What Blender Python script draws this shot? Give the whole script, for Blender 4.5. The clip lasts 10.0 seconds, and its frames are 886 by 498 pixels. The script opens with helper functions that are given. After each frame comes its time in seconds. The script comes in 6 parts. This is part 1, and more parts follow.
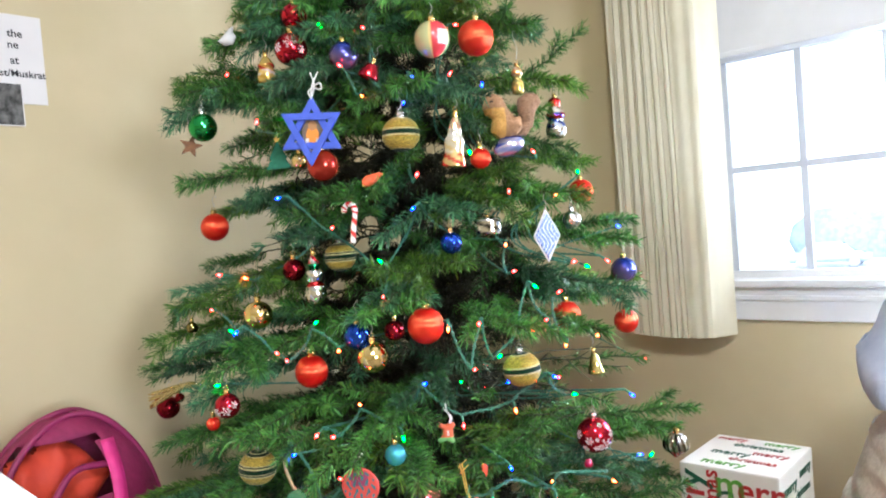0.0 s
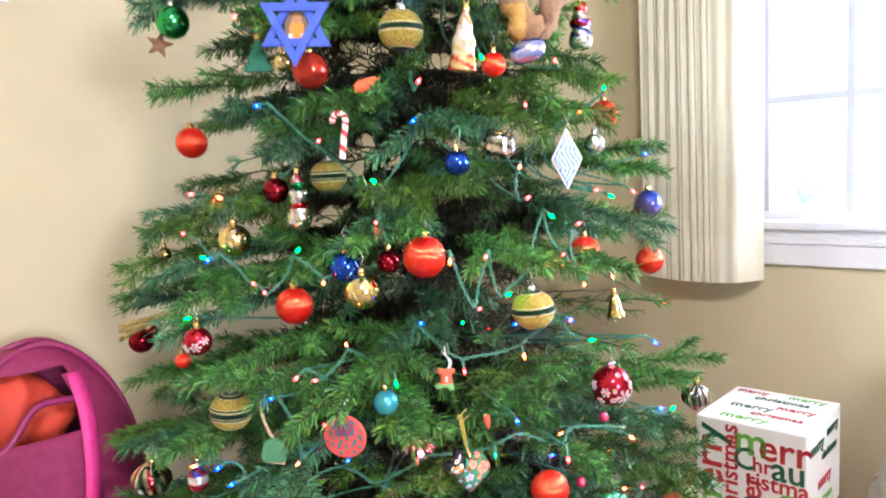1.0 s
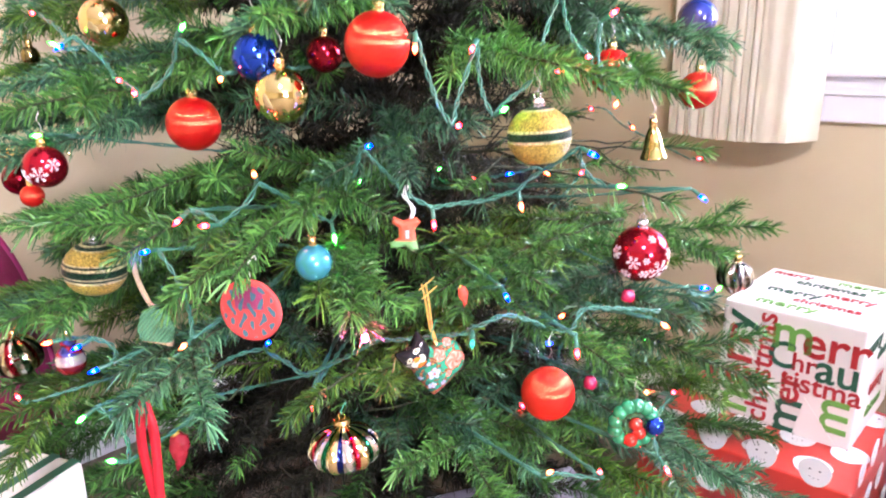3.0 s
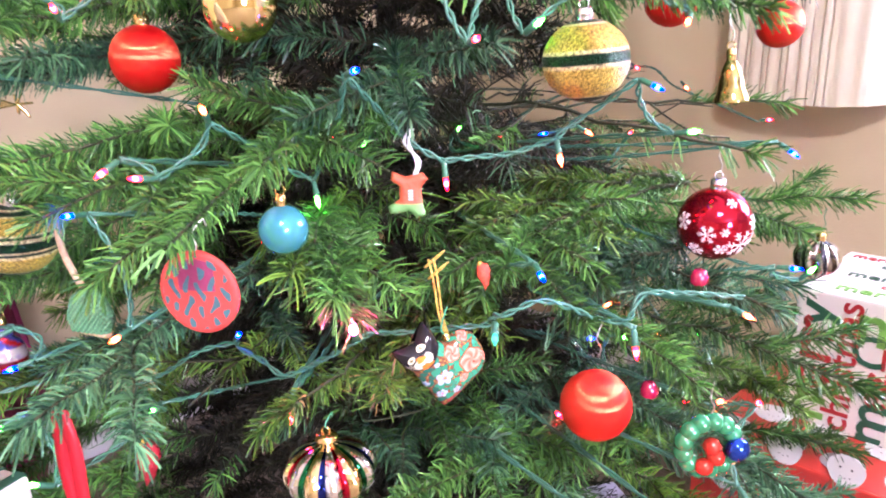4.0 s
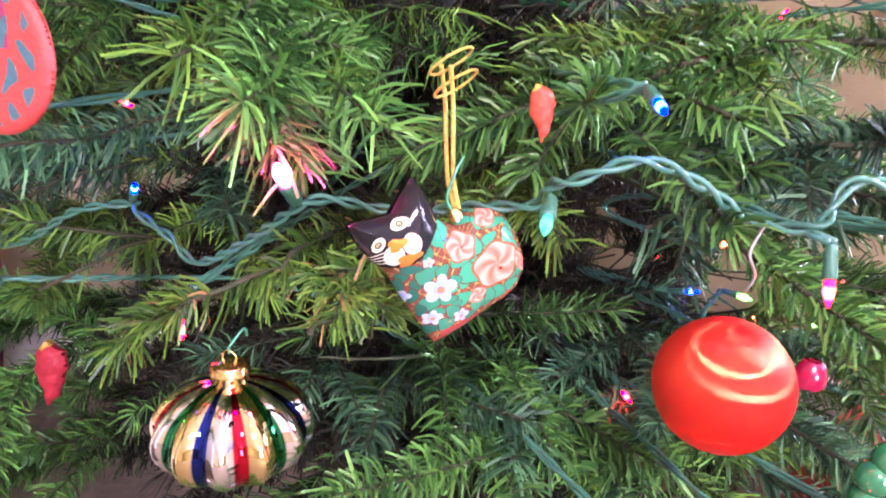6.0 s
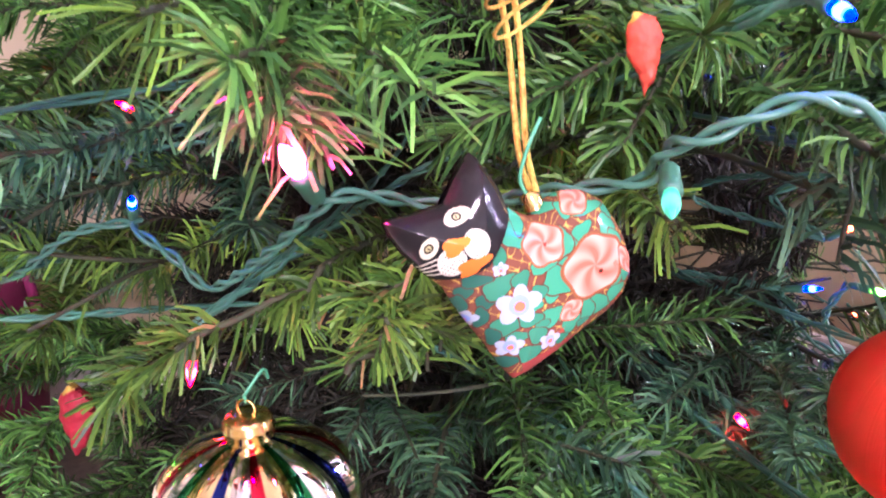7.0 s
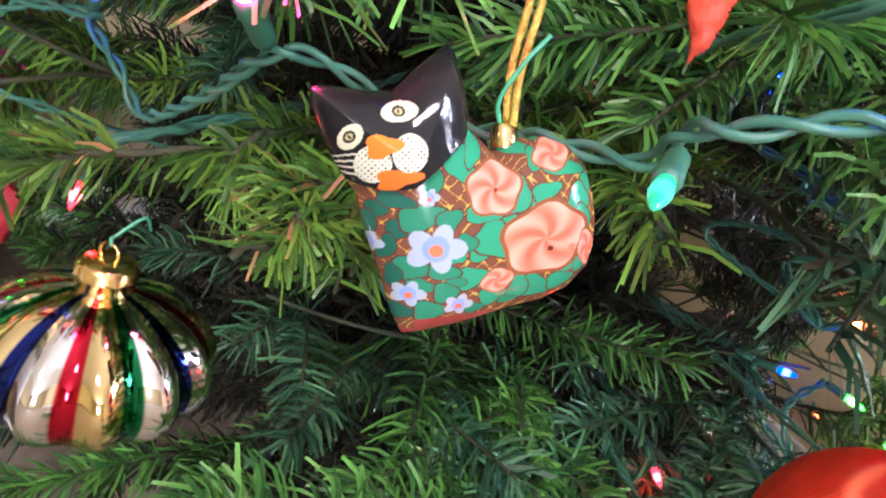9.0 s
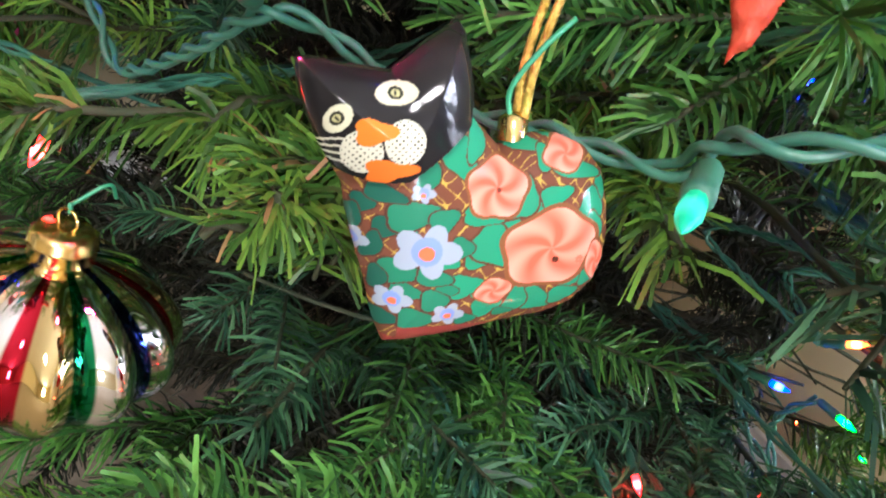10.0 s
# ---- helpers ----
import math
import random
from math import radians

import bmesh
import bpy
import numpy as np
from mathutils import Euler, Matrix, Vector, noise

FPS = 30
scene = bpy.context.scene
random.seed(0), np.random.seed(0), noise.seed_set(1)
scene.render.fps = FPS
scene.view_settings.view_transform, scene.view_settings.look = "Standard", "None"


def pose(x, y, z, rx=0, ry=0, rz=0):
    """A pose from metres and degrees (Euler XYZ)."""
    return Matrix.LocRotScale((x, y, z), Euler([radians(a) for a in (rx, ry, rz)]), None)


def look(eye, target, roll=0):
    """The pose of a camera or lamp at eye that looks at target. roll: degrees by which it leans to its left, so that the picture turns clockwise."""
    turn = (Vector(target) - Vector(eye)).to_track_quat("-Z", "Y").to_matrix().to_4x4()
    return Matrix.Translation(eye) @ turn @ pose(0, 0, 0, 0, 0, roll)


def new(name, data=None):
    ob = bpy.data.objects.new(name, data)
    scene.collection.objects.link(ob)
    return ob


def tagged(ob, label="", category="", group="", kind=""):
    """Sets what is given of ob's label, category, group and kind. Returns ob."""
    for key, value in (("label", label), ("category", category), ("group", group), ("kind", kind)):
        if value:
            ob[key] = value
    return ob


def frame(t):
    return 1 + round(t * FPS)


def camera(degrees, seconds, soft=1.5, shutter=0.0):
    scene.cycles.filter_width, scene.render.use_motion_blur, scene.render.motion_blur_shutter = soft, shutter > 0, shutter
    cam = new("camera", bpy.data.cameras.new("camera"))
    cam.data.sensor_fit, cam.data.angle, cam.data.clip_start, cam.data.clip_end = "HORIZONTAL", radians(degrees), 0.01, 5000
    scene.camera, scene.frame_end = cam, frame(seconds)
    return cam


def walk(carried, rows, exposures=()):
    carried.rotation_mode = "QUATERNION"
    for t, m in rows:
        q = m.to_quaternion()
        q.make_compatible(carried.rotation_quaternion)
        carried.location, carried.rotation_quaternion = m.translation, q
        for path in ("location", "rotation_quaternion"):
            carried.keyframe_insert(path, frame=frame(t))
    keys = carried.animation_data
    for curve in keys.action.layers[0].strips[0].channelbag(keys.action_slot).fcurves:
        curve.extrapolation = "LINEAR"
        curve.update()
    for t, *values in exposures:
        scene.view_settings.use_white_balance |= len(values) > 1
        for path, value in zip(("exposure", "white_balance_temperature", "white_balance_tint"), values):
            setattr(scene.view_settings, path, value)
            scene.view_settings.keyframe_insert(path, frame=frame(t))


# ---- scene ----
cam = camera(63.8, 10.0, soft=1.9, shutter=0.35)
PATH = [
    (0, (0.041, -0.043, 1.226), (0.007, 1.955, 1.158), -4.7),
    (0.5, (0.037, 0.026, 1.221), (-0.014, 2.019, 1.06), -4.4),
    (1, (0.037, 0.119, 1.19), (-0.017, 2.105, 0.958), -3.1),
    (1.5, (0.045, 0.214, 1.157), (-0.001, 2.187, 0.829), -2.8),
    (2, (0.05, 0.304, 1.121), (0.034, 2.253, 0.671), -1.9),
    (2.5, (0.058, 0.373, 1.097), (0.055, 2.307, 0.59), -1.0),
    (3, (0.054, 0.447, 1.062), (0.017, 2.368, 0.504), -0.8),
    (3.2, (0.055, 0.479, 1.046), (-0.006, 2.391, 0.46), -1.1),
    (4.3, (0.064, 0.66, 0.964), (-0.084, 2.57, 0.389), -0.7),
    (4.5, (0.062, 0.695, 0.94), (-0.109, 2.602, 0.364), 0.2),
    (5, (0.069, 0.758, 0.903), (-0.139, 2.65, 0.287), 3.6),
    (5.2, (0.07, 0.775, 0.896), (-0.158, 2.66, 0.268), 4.3),
    (6.3, (0.07, 0.863, 0.843), (-0.247, 2.719, 0.169), 3.9),
    (6.5, (0.06, 0.883, 0.839), (-0.298, 2.733, 0.169), 1.9),
    (7, (0.052, 0.907, 0.825), (-0.375, 2.753, 0.185), -0.1),
    (7.5, (0.062, 0.93, 0.803), (-0.357, 2.779, 0.167), -0.2),
    (8, (0.066, 0.94, 0.801), (-0.36, 2.775, 0.128), 2.0),
    (8.5, (0.065, 0.948, 0.8), (-0.378, 2.771, 0.105), 12.1),
    (9, (0.065, 0.949, 0.807), (-0.345, 2.752, 0.045), 21.5),
    (9.5, (0.058, 0.959, 0.811), (-0.317, 2.76, 0.028), 26.5),
    (10, (0.058, 0.967, 0.805), (-0.291, 2.759, -0.011), 26.5),
]

walk(cam, [(t, look(eye, target, roll)) for t, eye, target, roll in PATH],
     exposures=[(0.0, 0.20, 5750, 11), (1.0, 0.58, 5750, 17), (2.5, 0.92, 5750, 30), (4.5, 1.08, 5850, 48), (7.0, 0.90, 5900, 54), (10.0, 0.36, 5950, 16)])

# ---- light ----
world = bpy.data.worlds.new("world")
scene.world = world
world.use_nodes = True
wn = world.node_tree.nodes
sky = wn.new("ShaderNodeTexSky")
sky.sky_type, sky.sun_disc = "NISHITA", False
sky.sun_elevation, sky.sun_rotation = radians(40), radians(200)
world.node_tree.links.new(sky.outputs["Color"], wn["Background"].inputs["Color"])
wn["Background"].inputs["Strength"].default_value = 0.15

sun = bpy.data.lights.new("sun", "SUN")
sun.energy, sun.angle, sun.color = 4.0, radians(0.5), (1.0, 0.96, 0.9)
sun_ob = new("sun", sun)
sun_ob.rotation_euler = Euler((radians(50), 0, radians(-20)))

# the room's own axes: corner behind the tree, x along the window wall, y out through it
CORNER = Vector((-0.08, 2.758, 0.0))
FLOOR, CEIL = 0.13, 2.53
ROOM = Matrix.Translation(CORNER) @ Matrix.Rotation(radians(-41), 4, "Z")


def room(x, y, z=0.0):
    return ROOM @ Vector((x, y, z))


def lamp(name, kind, m, energy, color, size=1.0, size_y=None):
    d = bpy.data.lights.new(name, kind)
    d.energy, d.color = energy, color
    if kind == "AREA":
        d.shape = "RECTANGLE"
        d.size, d.size_y = size, size_y or size
    ob = new(name, d)
    ob.matrix_world = m
    return ob


lamp("window_daylight", "AREA", look(room(2.05, 0.10, 1.56), room(2.05, -2.0, 1.45)), 120, (0.86, 0.93, 1.0), 0.84, 1.05)
# fill from an assumed, unseen window, added to light the tree's front and walls
lamp("unseen_window_fill", "AREA", look(room(6.54, -3.0, 1.55), room(0.5, -1.5, 1.1)), 185, (0.95, 0.97, 1.0), 1.15, 1.1)
lamp("ceiling_lamp_light", "AREA", look(room(2.5, -2.4, 2.46), room(2.45, -2.3, 0)), 60, (1.0, 0.94, 0.85), 0.4, 0.4)

# ---- materials ----


def mat(name, color, rough=0.5, metal=0.0, color2=None, scale=25.0, bump=0.0, bump_scale=150.0, obj_random=0.0,
        attr=None, rough_vary=0.0, island=False, **extra):
    """A surface: a base colour that varies over it, with fine relief. extra: other inputs of the Principled node."""
    m = bpy.data.materials.new(name)
    m.use_nodes = True
    n, ln = m.node_tree.nodes, m.node_tree.links
    b = n["Principled BSDF"]
    b.inputs["Roughness"].default_value, b.inputs["Metallic"].default_value = rough, metal
    for k, v in extra.items():
        b.inputs[k.replace("_", " ").title().replace("Ior", "IOR")].default_value = v
    co = n.new("ShaderNodeTexCoord")
    nz = n.new("ShaderNodeTexNoise")
    nz.inputs["Scale"].default_value, nz.inputs["Detail"].default_value = scale, 6.0
    ln.new(co.outputs["Object"], nz.inputs["Vector"])
    ramp = n.new("ShaderNodeValToRGB")
    ramp.color_ramp.elements[0].position, ramp.color_ramp.elements[1].position = 0.3, 0.7
    c2 = color2 or tuple(c * 0.8 for c in color)
    ramp.color_ramp.elements[0].color, ramp.color_ramp.elements[1].color = (*c2, 1), (*color, 1)
    out = ramp.outputs["Color"]
    if island:
        geo = n.new("ShaderNodeNewGeometry")
        ln.new(geo.outputs["Random Per Island"], ramp.inputs["Fac"])
        ramp.color_ramp.elements[0].position, ramp.color_ramp.elements[1].position = 0.28, 1.0
    elif attr:
        at = n.new("ShaderNodeAttribute")
        at.attribute_name = attr
        out = at.outputs["Color"]
    else:
        ln.new(nz.outputs["Fac"], ramp.inputs["Fac"])
    if obj_random:
        inf, hsv, mul = n.new("ShaderNodeObjectInfo"), n.new("ShaderNodeHueSaturation"), n.new("ShaderNodeMapRange")
        mul.inputs["To Min"].default_value, mul.inputs["To Max"].default_value = 1 - obj_random, 1 + obj_random
        ln.new(inf.outputs["Random"], mul.inputs["Value"])
        ln.new(mul.outputs["Result"], hsv.inputs["Value"])
        ln.new(out, hsv.inputs["Color"])
        out = hsv.outputs["Color"]
    ln.new(out, b.inputs["Base Color"])
    if bump:
        nb, bp = n.new("ShaderNodeTexNoise"), n.new("ShaderNodeBump")
        nb.inputs["Scale"].default_value, nb.inputs["Detail"].default_value = bump_scale, 4.0
        bp.inputs["Strength"].default_value, bp.inputs["Distance"].default_value = bump, 0.004
        ln.new(co.outputs["Object"], nb.inputs["Vector"])
        ln.new(nb.outputs["Fac"], bp.inputs["Height"])
        ln.new(bp.outputs["Normal"], b.inputs["Normal"])
    if rough_vary:
        mr = n.new("ShaderNodeMapRange")
        mr.inputs["To Min"].default_value, mr.inputs["To Max"].default_value = rough, rough + rough_vary
        ln.new(nz.outputs["Fac"], mr.inputs["Value"])
        ln.new(mr.outputs["Result"], b.inputs["Roughness"])
    return m


def glow(name, color, strength):
    m = bpy.data.materials.new(name)
    m.use_nodes = True
    b = m.node_tree.nodes["Principled BSDF"]
    b.inputs["Base Color"].default_value = (*color, 1)
    b.inputs["Roughness"].default_value = 0.1
    b.inputs["Emission Color"].default_value = (*color, 1)
    b.inputs["Emission Strength"].default_value = strength
    return m


def satin(name, color):
    """Silk thread wound over a ball from pole to pole."""
    m = mat(name, color, 0.5, 0.0, tuple(c * 0.8 for c in color), 40, specular_ior_level=0.1)
    n, ln = m.node_tree.nodes, m.node_tree.links
    b = n["Principled BSDF"]
    tn, gl, mix = n.new("ShaderNodeTangent"), n.new("ShaderNodeBsdfAnisotropic"), n.new("ShaderNodeMixShader")
    tn.direction_type, tn.axis = "RADIAL", "Z"
    gl.inputs["Color"].default_value = (1.0, 0.24, 0.09, 1)
    gl.inputs["Roughness"].default_value, gl.inputs["Anisotropy"].default_value = 0.25, -0.85
    ln.new(tn.outputs["Tangent"], gl.inputs["Tangent"])
    mix.inputs[0].default_value = 0.36
    ln.new(b.outputs[0], mix.inputs[1])
    ln.new(gl.outputs[0], mix.inputs[2])
    ln.new(mix.outputs[0], n["Material Output"].inputs["Surface"])
    co, sep, at, nz, cmb, bp = (n.new("ShaderNode" + k) for k in ("TexCoord", "SeparateXYZ", "Math", "TexNoise", "CombineXYZ", "Bump"))
    at.operation = "ARCTAN2"
    ln.new(co.outputs["Object"], sep.inputs["Vector"])
    ln.new(sep.outputs["Y"], at.inputs[0])
    ln.new(sep.outputs["X"], at.inputs[1])
    ln.new(at.outputs["Value"], cmb.inputs["X"])
    nz.inputs["Scale"].default_value, nz.inputs["Detail"].default_value = 45.0, 3.0
    ln.new(cmb.outputs["Vector"], nz.inputs["Vector"])
    bp.inputs["Strength"].default_value, bp.inputs["Distance"].default_value = 0.25, 0.0015
    ln.new(nz.outputs["Fac"], bp.inputs["Height"])
    ln.new(bp.outputs["Normal"], b.inputs["Normal"])
    ln.new(bp.outputs["Normal"], gl.inputs["Normal"])
    return m


M_WALL = mat("wall_paint", (0.61, 0.52, 0.325), 0.75, 0, (0.575, 0.49, 0.30), 6, 0.12, 220)
M_CEIL = mat("ceiling_paint", (0.78, 0.76, 0.72), 0.85, 0, (0.74, 0.72, 0.68), 5, 0.1, 120)
M_WHITE = mat("white_trim", (0.8, 0.8, 0.79), 0.4, 0, (0.74, 0.74, 0.73), 12, 0.05, 90)
M_CARPET = mat("carpet", (0.30, 0.24, 0.18), 0.95, 0, (0.2, 0.16, 0.12), 60, 0.8, 700)
M_CURTAIN = mat("curtain_fabric", (0.74, 0.69, 0.52), 0.85, 0, (0.69, 0.64, 0.47), 14, 0.3, 600)
M_PAPER = mat("paper", (0.78, 0.76, 0.76), 0.7, 0, (0.74, 0.72, 0.72), 10, 0.05, 60)
M_INK = mat("ink", (0.03, 0.03, 0.035), 0.7)
M_PHOTO = mat("photo_print", (0.22, 0.22, 0.22), 0.25, 0, (0.015, 0.017, 0.016), 45)
M_GREY = mat("sash_paint", (0.60, 0.63, 0.67), 0.4, 0, (0.55, 0.58, 0.62), 12)

M_NEEDLE = mat("needle_green", (0.110, 0.295, 0.05), 0.42, 0, (0.022, 0.085, 0.018), island=True, specular_ior_level=0.3, obj_random=0.35)
M_NEEDLE_Y = mat("needle_yellow_green", (0.155, 0.31, 0.036), 0.42, 0, (0.036, 0.105, 0.016), island=True, specular_ior_level=0.3, obj_random=0.3)
M_NEEDLE_B = mat("needle_blue_green", (0.095, 0.25, 0.105), 0.4, 0, (0.018, 0.07, 0.034), island=True, specular_ior_level=0.35, obj_random=0.35)
# brown inner needles, darkened so their colour carries the shade deep in the tree
M_INNER_SHADE = mat("shaded_brown_inner_needle", (0.042, 0.040, 0.024), 0.55, 0, (0.018, 0.020, 0.012), island=True, specular_ior_level=0.2)
M_TAN = mat("dry_tan_needle", (0.42, 0.25, 0.10), 0.6, 0, (0.22, 0.13, 0.05), island=True)
M_STEM = mat("branch_wire", (0.045, 0.05, 0.02), 0.8, 0, (0.025, 0.035, 0.012), 90)
M_TRUNK = mat("trunk_pole", (0.03, 0.028, 0.018), 0.7, 0, (0.015, 0.014, 0.01), 40, 0.4, 300)
M_WIRE = mat("light_wire", (0.055, 0.20, 0.135), 0.35, 0, (0.04, 0.155, 0.105), 40)
M_SOCKET = mat("light_socket", (0.04, 0.17, 0.10), 0.4, 0, (0.03, 0.13, 0.08), 40)

M_GOLDCAP = mat("gold_cap", (0.9, 0.66, 0.25), 0.22, 1.0, (0.8, 0.55, 0.2), 60)
M_SILVERCAP = mat("silver_cap", (0.75, 0.76, 0.78), 0.25, 1.0, (0.65, 0.66, 0.68), 60)
M_HOOK = mat("hook_wire", (0.55, 0.55, 0.5), 0.35, 1.0)
M_HOOKG = mat("green_hook", (0.05, 0.35, 0.18), 0.35)
M_STRING = mat("white_string", (0.75, 0.74, 0.72), 0.85, 0, (0.6, 0.6, 0.58), 200)
M_TWINE = mat("tan_twine", (0.5, 0.38, 0.22), 0.9, 0, (0.35, 0.26, 0.14), 300)
M_GOLDCORD = mat("gold_cord", (0.85, 0.6, 0.14), 0.35, 0.8, (0.55, 0.35, 0.06), 500, 0.5, 900)
M_SATIN = satin("red_satin", (0.60, 0.006, 0.005))
M_MIRROR_GOLD = mat("gold_mirror", (0.88, 0.72, 0.32), 0.05, 1.0, (0.82, 0.66, 0.28), 20)
M_MIRROR_SILVER = mat("silver_mirror", (0.85, 0.85, 0.86), 0.05, 1.0, (0.8, 0.8, 0.8), 20)
M_MIRROR_GREEN = mat("green_mirror", (0.05, 0.45, 0.12), 0.07, 1.0, (0.04, 0.38, 0.1), 20)
M_MIRROR_RED = mat("red_mirror", (0.55, 0.02, 0.04), 0.1, 0.9, (0.45, 0.015, 0.03), 20)
M_DARKRED = mat("dark_red_mirror", (0.28, 0.01, 0.02), 0.12, 0.9, (0.22, 0.01, 0.015), 20)
M_MIRROR_BLUE = mat("blue_mirror", (0.03, 0.09, 0.55), 0.08, 0.9, (0.02, 0.07, 0.45), 20)
M_REDGLASS = mat("red_glass", (0.65, 0.06, 0.03), 0.06, 0.6, (0.5, 0.03, 0.02), 15)
M_TEAL = mat("teal_pearl", (0.06, 0.34, 0.52), 0.16, 0.55, (0.06, 0.36, 0.28), 130)
M_PAINT = mat("painted_colours", (1, 1, 1), 0.25, 0, attr="paint", coat_weight=0.6, coat_roughness=0.08)
M_LACQUER = mat("lacquered_paint", (1, 1, 1), 0.6, 0, attr="paint", specular_ior_level=0.05, coat_weight=0.6, coat_roughness=0.1)
M_GLITTER = mat("painted_glitter", (1, 1, 1), 0.32, 0.8, attr="paint", bump=1.0, bump_scale=700)


def painted_sparkle(m, scale):
    """Grains of glitter: glints put into the base colour, each at its own brightness."""
    n, ln = m.node_tree.nodes, m.node_tree.links
    b, at = n["Principled BSDF"], n["Attribute"]
    co, vo, sep, mr, mul = (n.new("ShaderNode" + k) for k in ("TexCoord", "TexVoronoi", "SeparateColor", "MapRange", "VectorMath"))
    vo.inputs["Scale"].default_value = scale
    ln.new(co.outputs["Object"], vo.inputs["Vector"])
    ln.new(vo.outputs["Color"], sep.inputs["Color"])
    ln.new(sep.outputs["Red"], mr.inputs["Value"])
    mr.inputs["To Min"].default_value, mr.inputs["To Max"].default_value = 0.35, 1.6
    mul.operation = "SCALE"
    ln.new(at.outputs["Color"], mul.inputs[0])
    ln.new(mr.outputs["Result"], mul.inputs["Scale"])
    ln.new(mul.outputs["Vector"], b.inputs["Base Color"])


painted_sparkle(M_GLITTER, 900.0)
M_FOIL = mat("painted_mirror", (1, 1, 1), 0.07, 1.0, attr="paint")
M_GLOSS = mat("painted_gloss_metal", (1, 1, 1), 0.12, 0.7, attr="paint")
M_FOILPAPER = mat("painted_foil_paper", (1, 1, 1), 0.38, 0.3, attr="paint", bump=0.25, bump_scale=300)
M_CLAY = mat("painted_clay", (1, 1, 1), 0.6, 0, attr="paint", bump=0.3, bump_scale=250)
M_BLUEWOOD = mat("blue_painted_wood", (0.07, 0.12, 0.56), 0.5, 0, (0.055, 0.10, 0.48), 70, 0.2, 200)

def bulb_glow(name, color, core, strength):
    """Coloured glass that glows, white-hot round the filament in its middle."""
    m = glow(name, color, strength)
    n, ln = m.node_tree.nodes, m.node_tree.links
    co, sep, mr, ramp = n.new("ShaderNodeTexCoord"), n.new("ShaderNodeSeparateXYZ"), n.new("ShaderNodeMapRange"), n.new("ShaderNodeValToRGB")
    ln.new(co.outputs["Object"], sep.inputs["Vector"])
    ln.new(sep.outputs["Z"], mr.inputs["Value"])
    mr.inputs["From Min"].default_value, mr.inputs["From Max"].default_value = 0.001, 0.016
    ln.new(mr.outputs["Result"], ramp.inputs["Fac"])
    e = ramp.color_ramp.elements
    e[0].color, e[1].color = (*color, 1), (*color, 1)
    e[0].position, e[1].position = 0.2, 0.74
    for p in (0.38, 0.54):
        e.new(p).color = (*core, 1)
    ln.new(ramp.outputs["Color"], n["Principled BSDF"].inputs["Emission Color"])
    return m


COLOURS = {
    "pink": bulb_glow("pink_bulb_glow", (0.30, 0.0018, 0.0012), (1.0, 0.013, 0.012), 120.0),
    "hot pink": bulb_glow("hot_pink_bulb_glow", (0.40, 0.0048, 0.06), (1.0, 0.04, 0.22), 650.0),
    "green": bulb_glow("green_bulb_glow", (0.0006, 0.30, 0.0030), (0.010, 1.0, 0.018), 100.0),
    "pale green": bulb_glow("pale_green_bulb_glow", (0.01, 0.42, 0.20), (0.10, 0.9, 0.55), 0.8),
    "blue": bulb_glow("blue_bulb_glow", (0.0008, 0.004, 0.4), (0.014, 0.022, 1.0), 90.0),
    "amber": bulb_glow("amber_bulb_glow", (0.30, 0.010, 0.0006), (1.0, 0.045, 0.008), 150.0),
    "red": bulb_glow("red_bulb_glow", (0.30, 0.0014, 0.0010), (1.0, 0.010, 0.010), 120.0),
}

# ---- mesh helpers ----


def mesh_ob(name, verts, faces, material=None, parent=None, smooth=True, label="", colours=None):
    me = bpy.data.meshes.new(name)
    me.from_pydata([tuple(v) for v in verts], [], [tuple(f) for f in faces])
    if smooth:
        me.shade_smooth()
    for m in material if isinstance(material, (list, tuple)) else [material]:
        me.materials.append(m)
    if colours is not None:
        at = me.color_attributes.new("paint", "FLOAT_COLOR", "POINT")
        at.data.foreach_set("color", np.concatenate([np.asarray(colours, float), np.ones((len(verts), 1))], 1).ravel())
    me.update()
    ob = new(name, me)
    ob.parent = parent
    if label:
        tagged(ob, label)
    return ob


def part(name, bm, material, parent, label="", smooth=False):
    me = bpy.data.meshes.new(name)
    bmesh.ops.recalc_face_normals(bm, faces=bm.faces)
    bm.to_mesh(me)
    bm.free()
    me.materials.append(material)
    if smooth:
        me.shade_smooth()
    ob = new(name, me)
    ob.parent = parent
    if label:
        tagged(ob, label)
    return ob


def box(x0, y0, z0, x1, y1, z1, bevel=0.0, bm=None):
    bm = bm or bmesh.new()
    vs = bmesh.ops.create_cube(bm, size=1.0)["verts"]
    for v in vs:
        v.co = Vector(((x0 + x1) / 2 + v.co.x * (x1 - x0), (y0 + y1) / 2 + v.co.y * (y1 - y0), (z0 + z1) / 2 + v.co.z * (z1 - z0)))
    if bevel:
        es = {e for v in vs for e in v.link_edges}
        bmesh.ops.bevel(bm, geom=list(es), offset=bevel, segments=2, affect="EDGES", profile=0.6)
    return bm


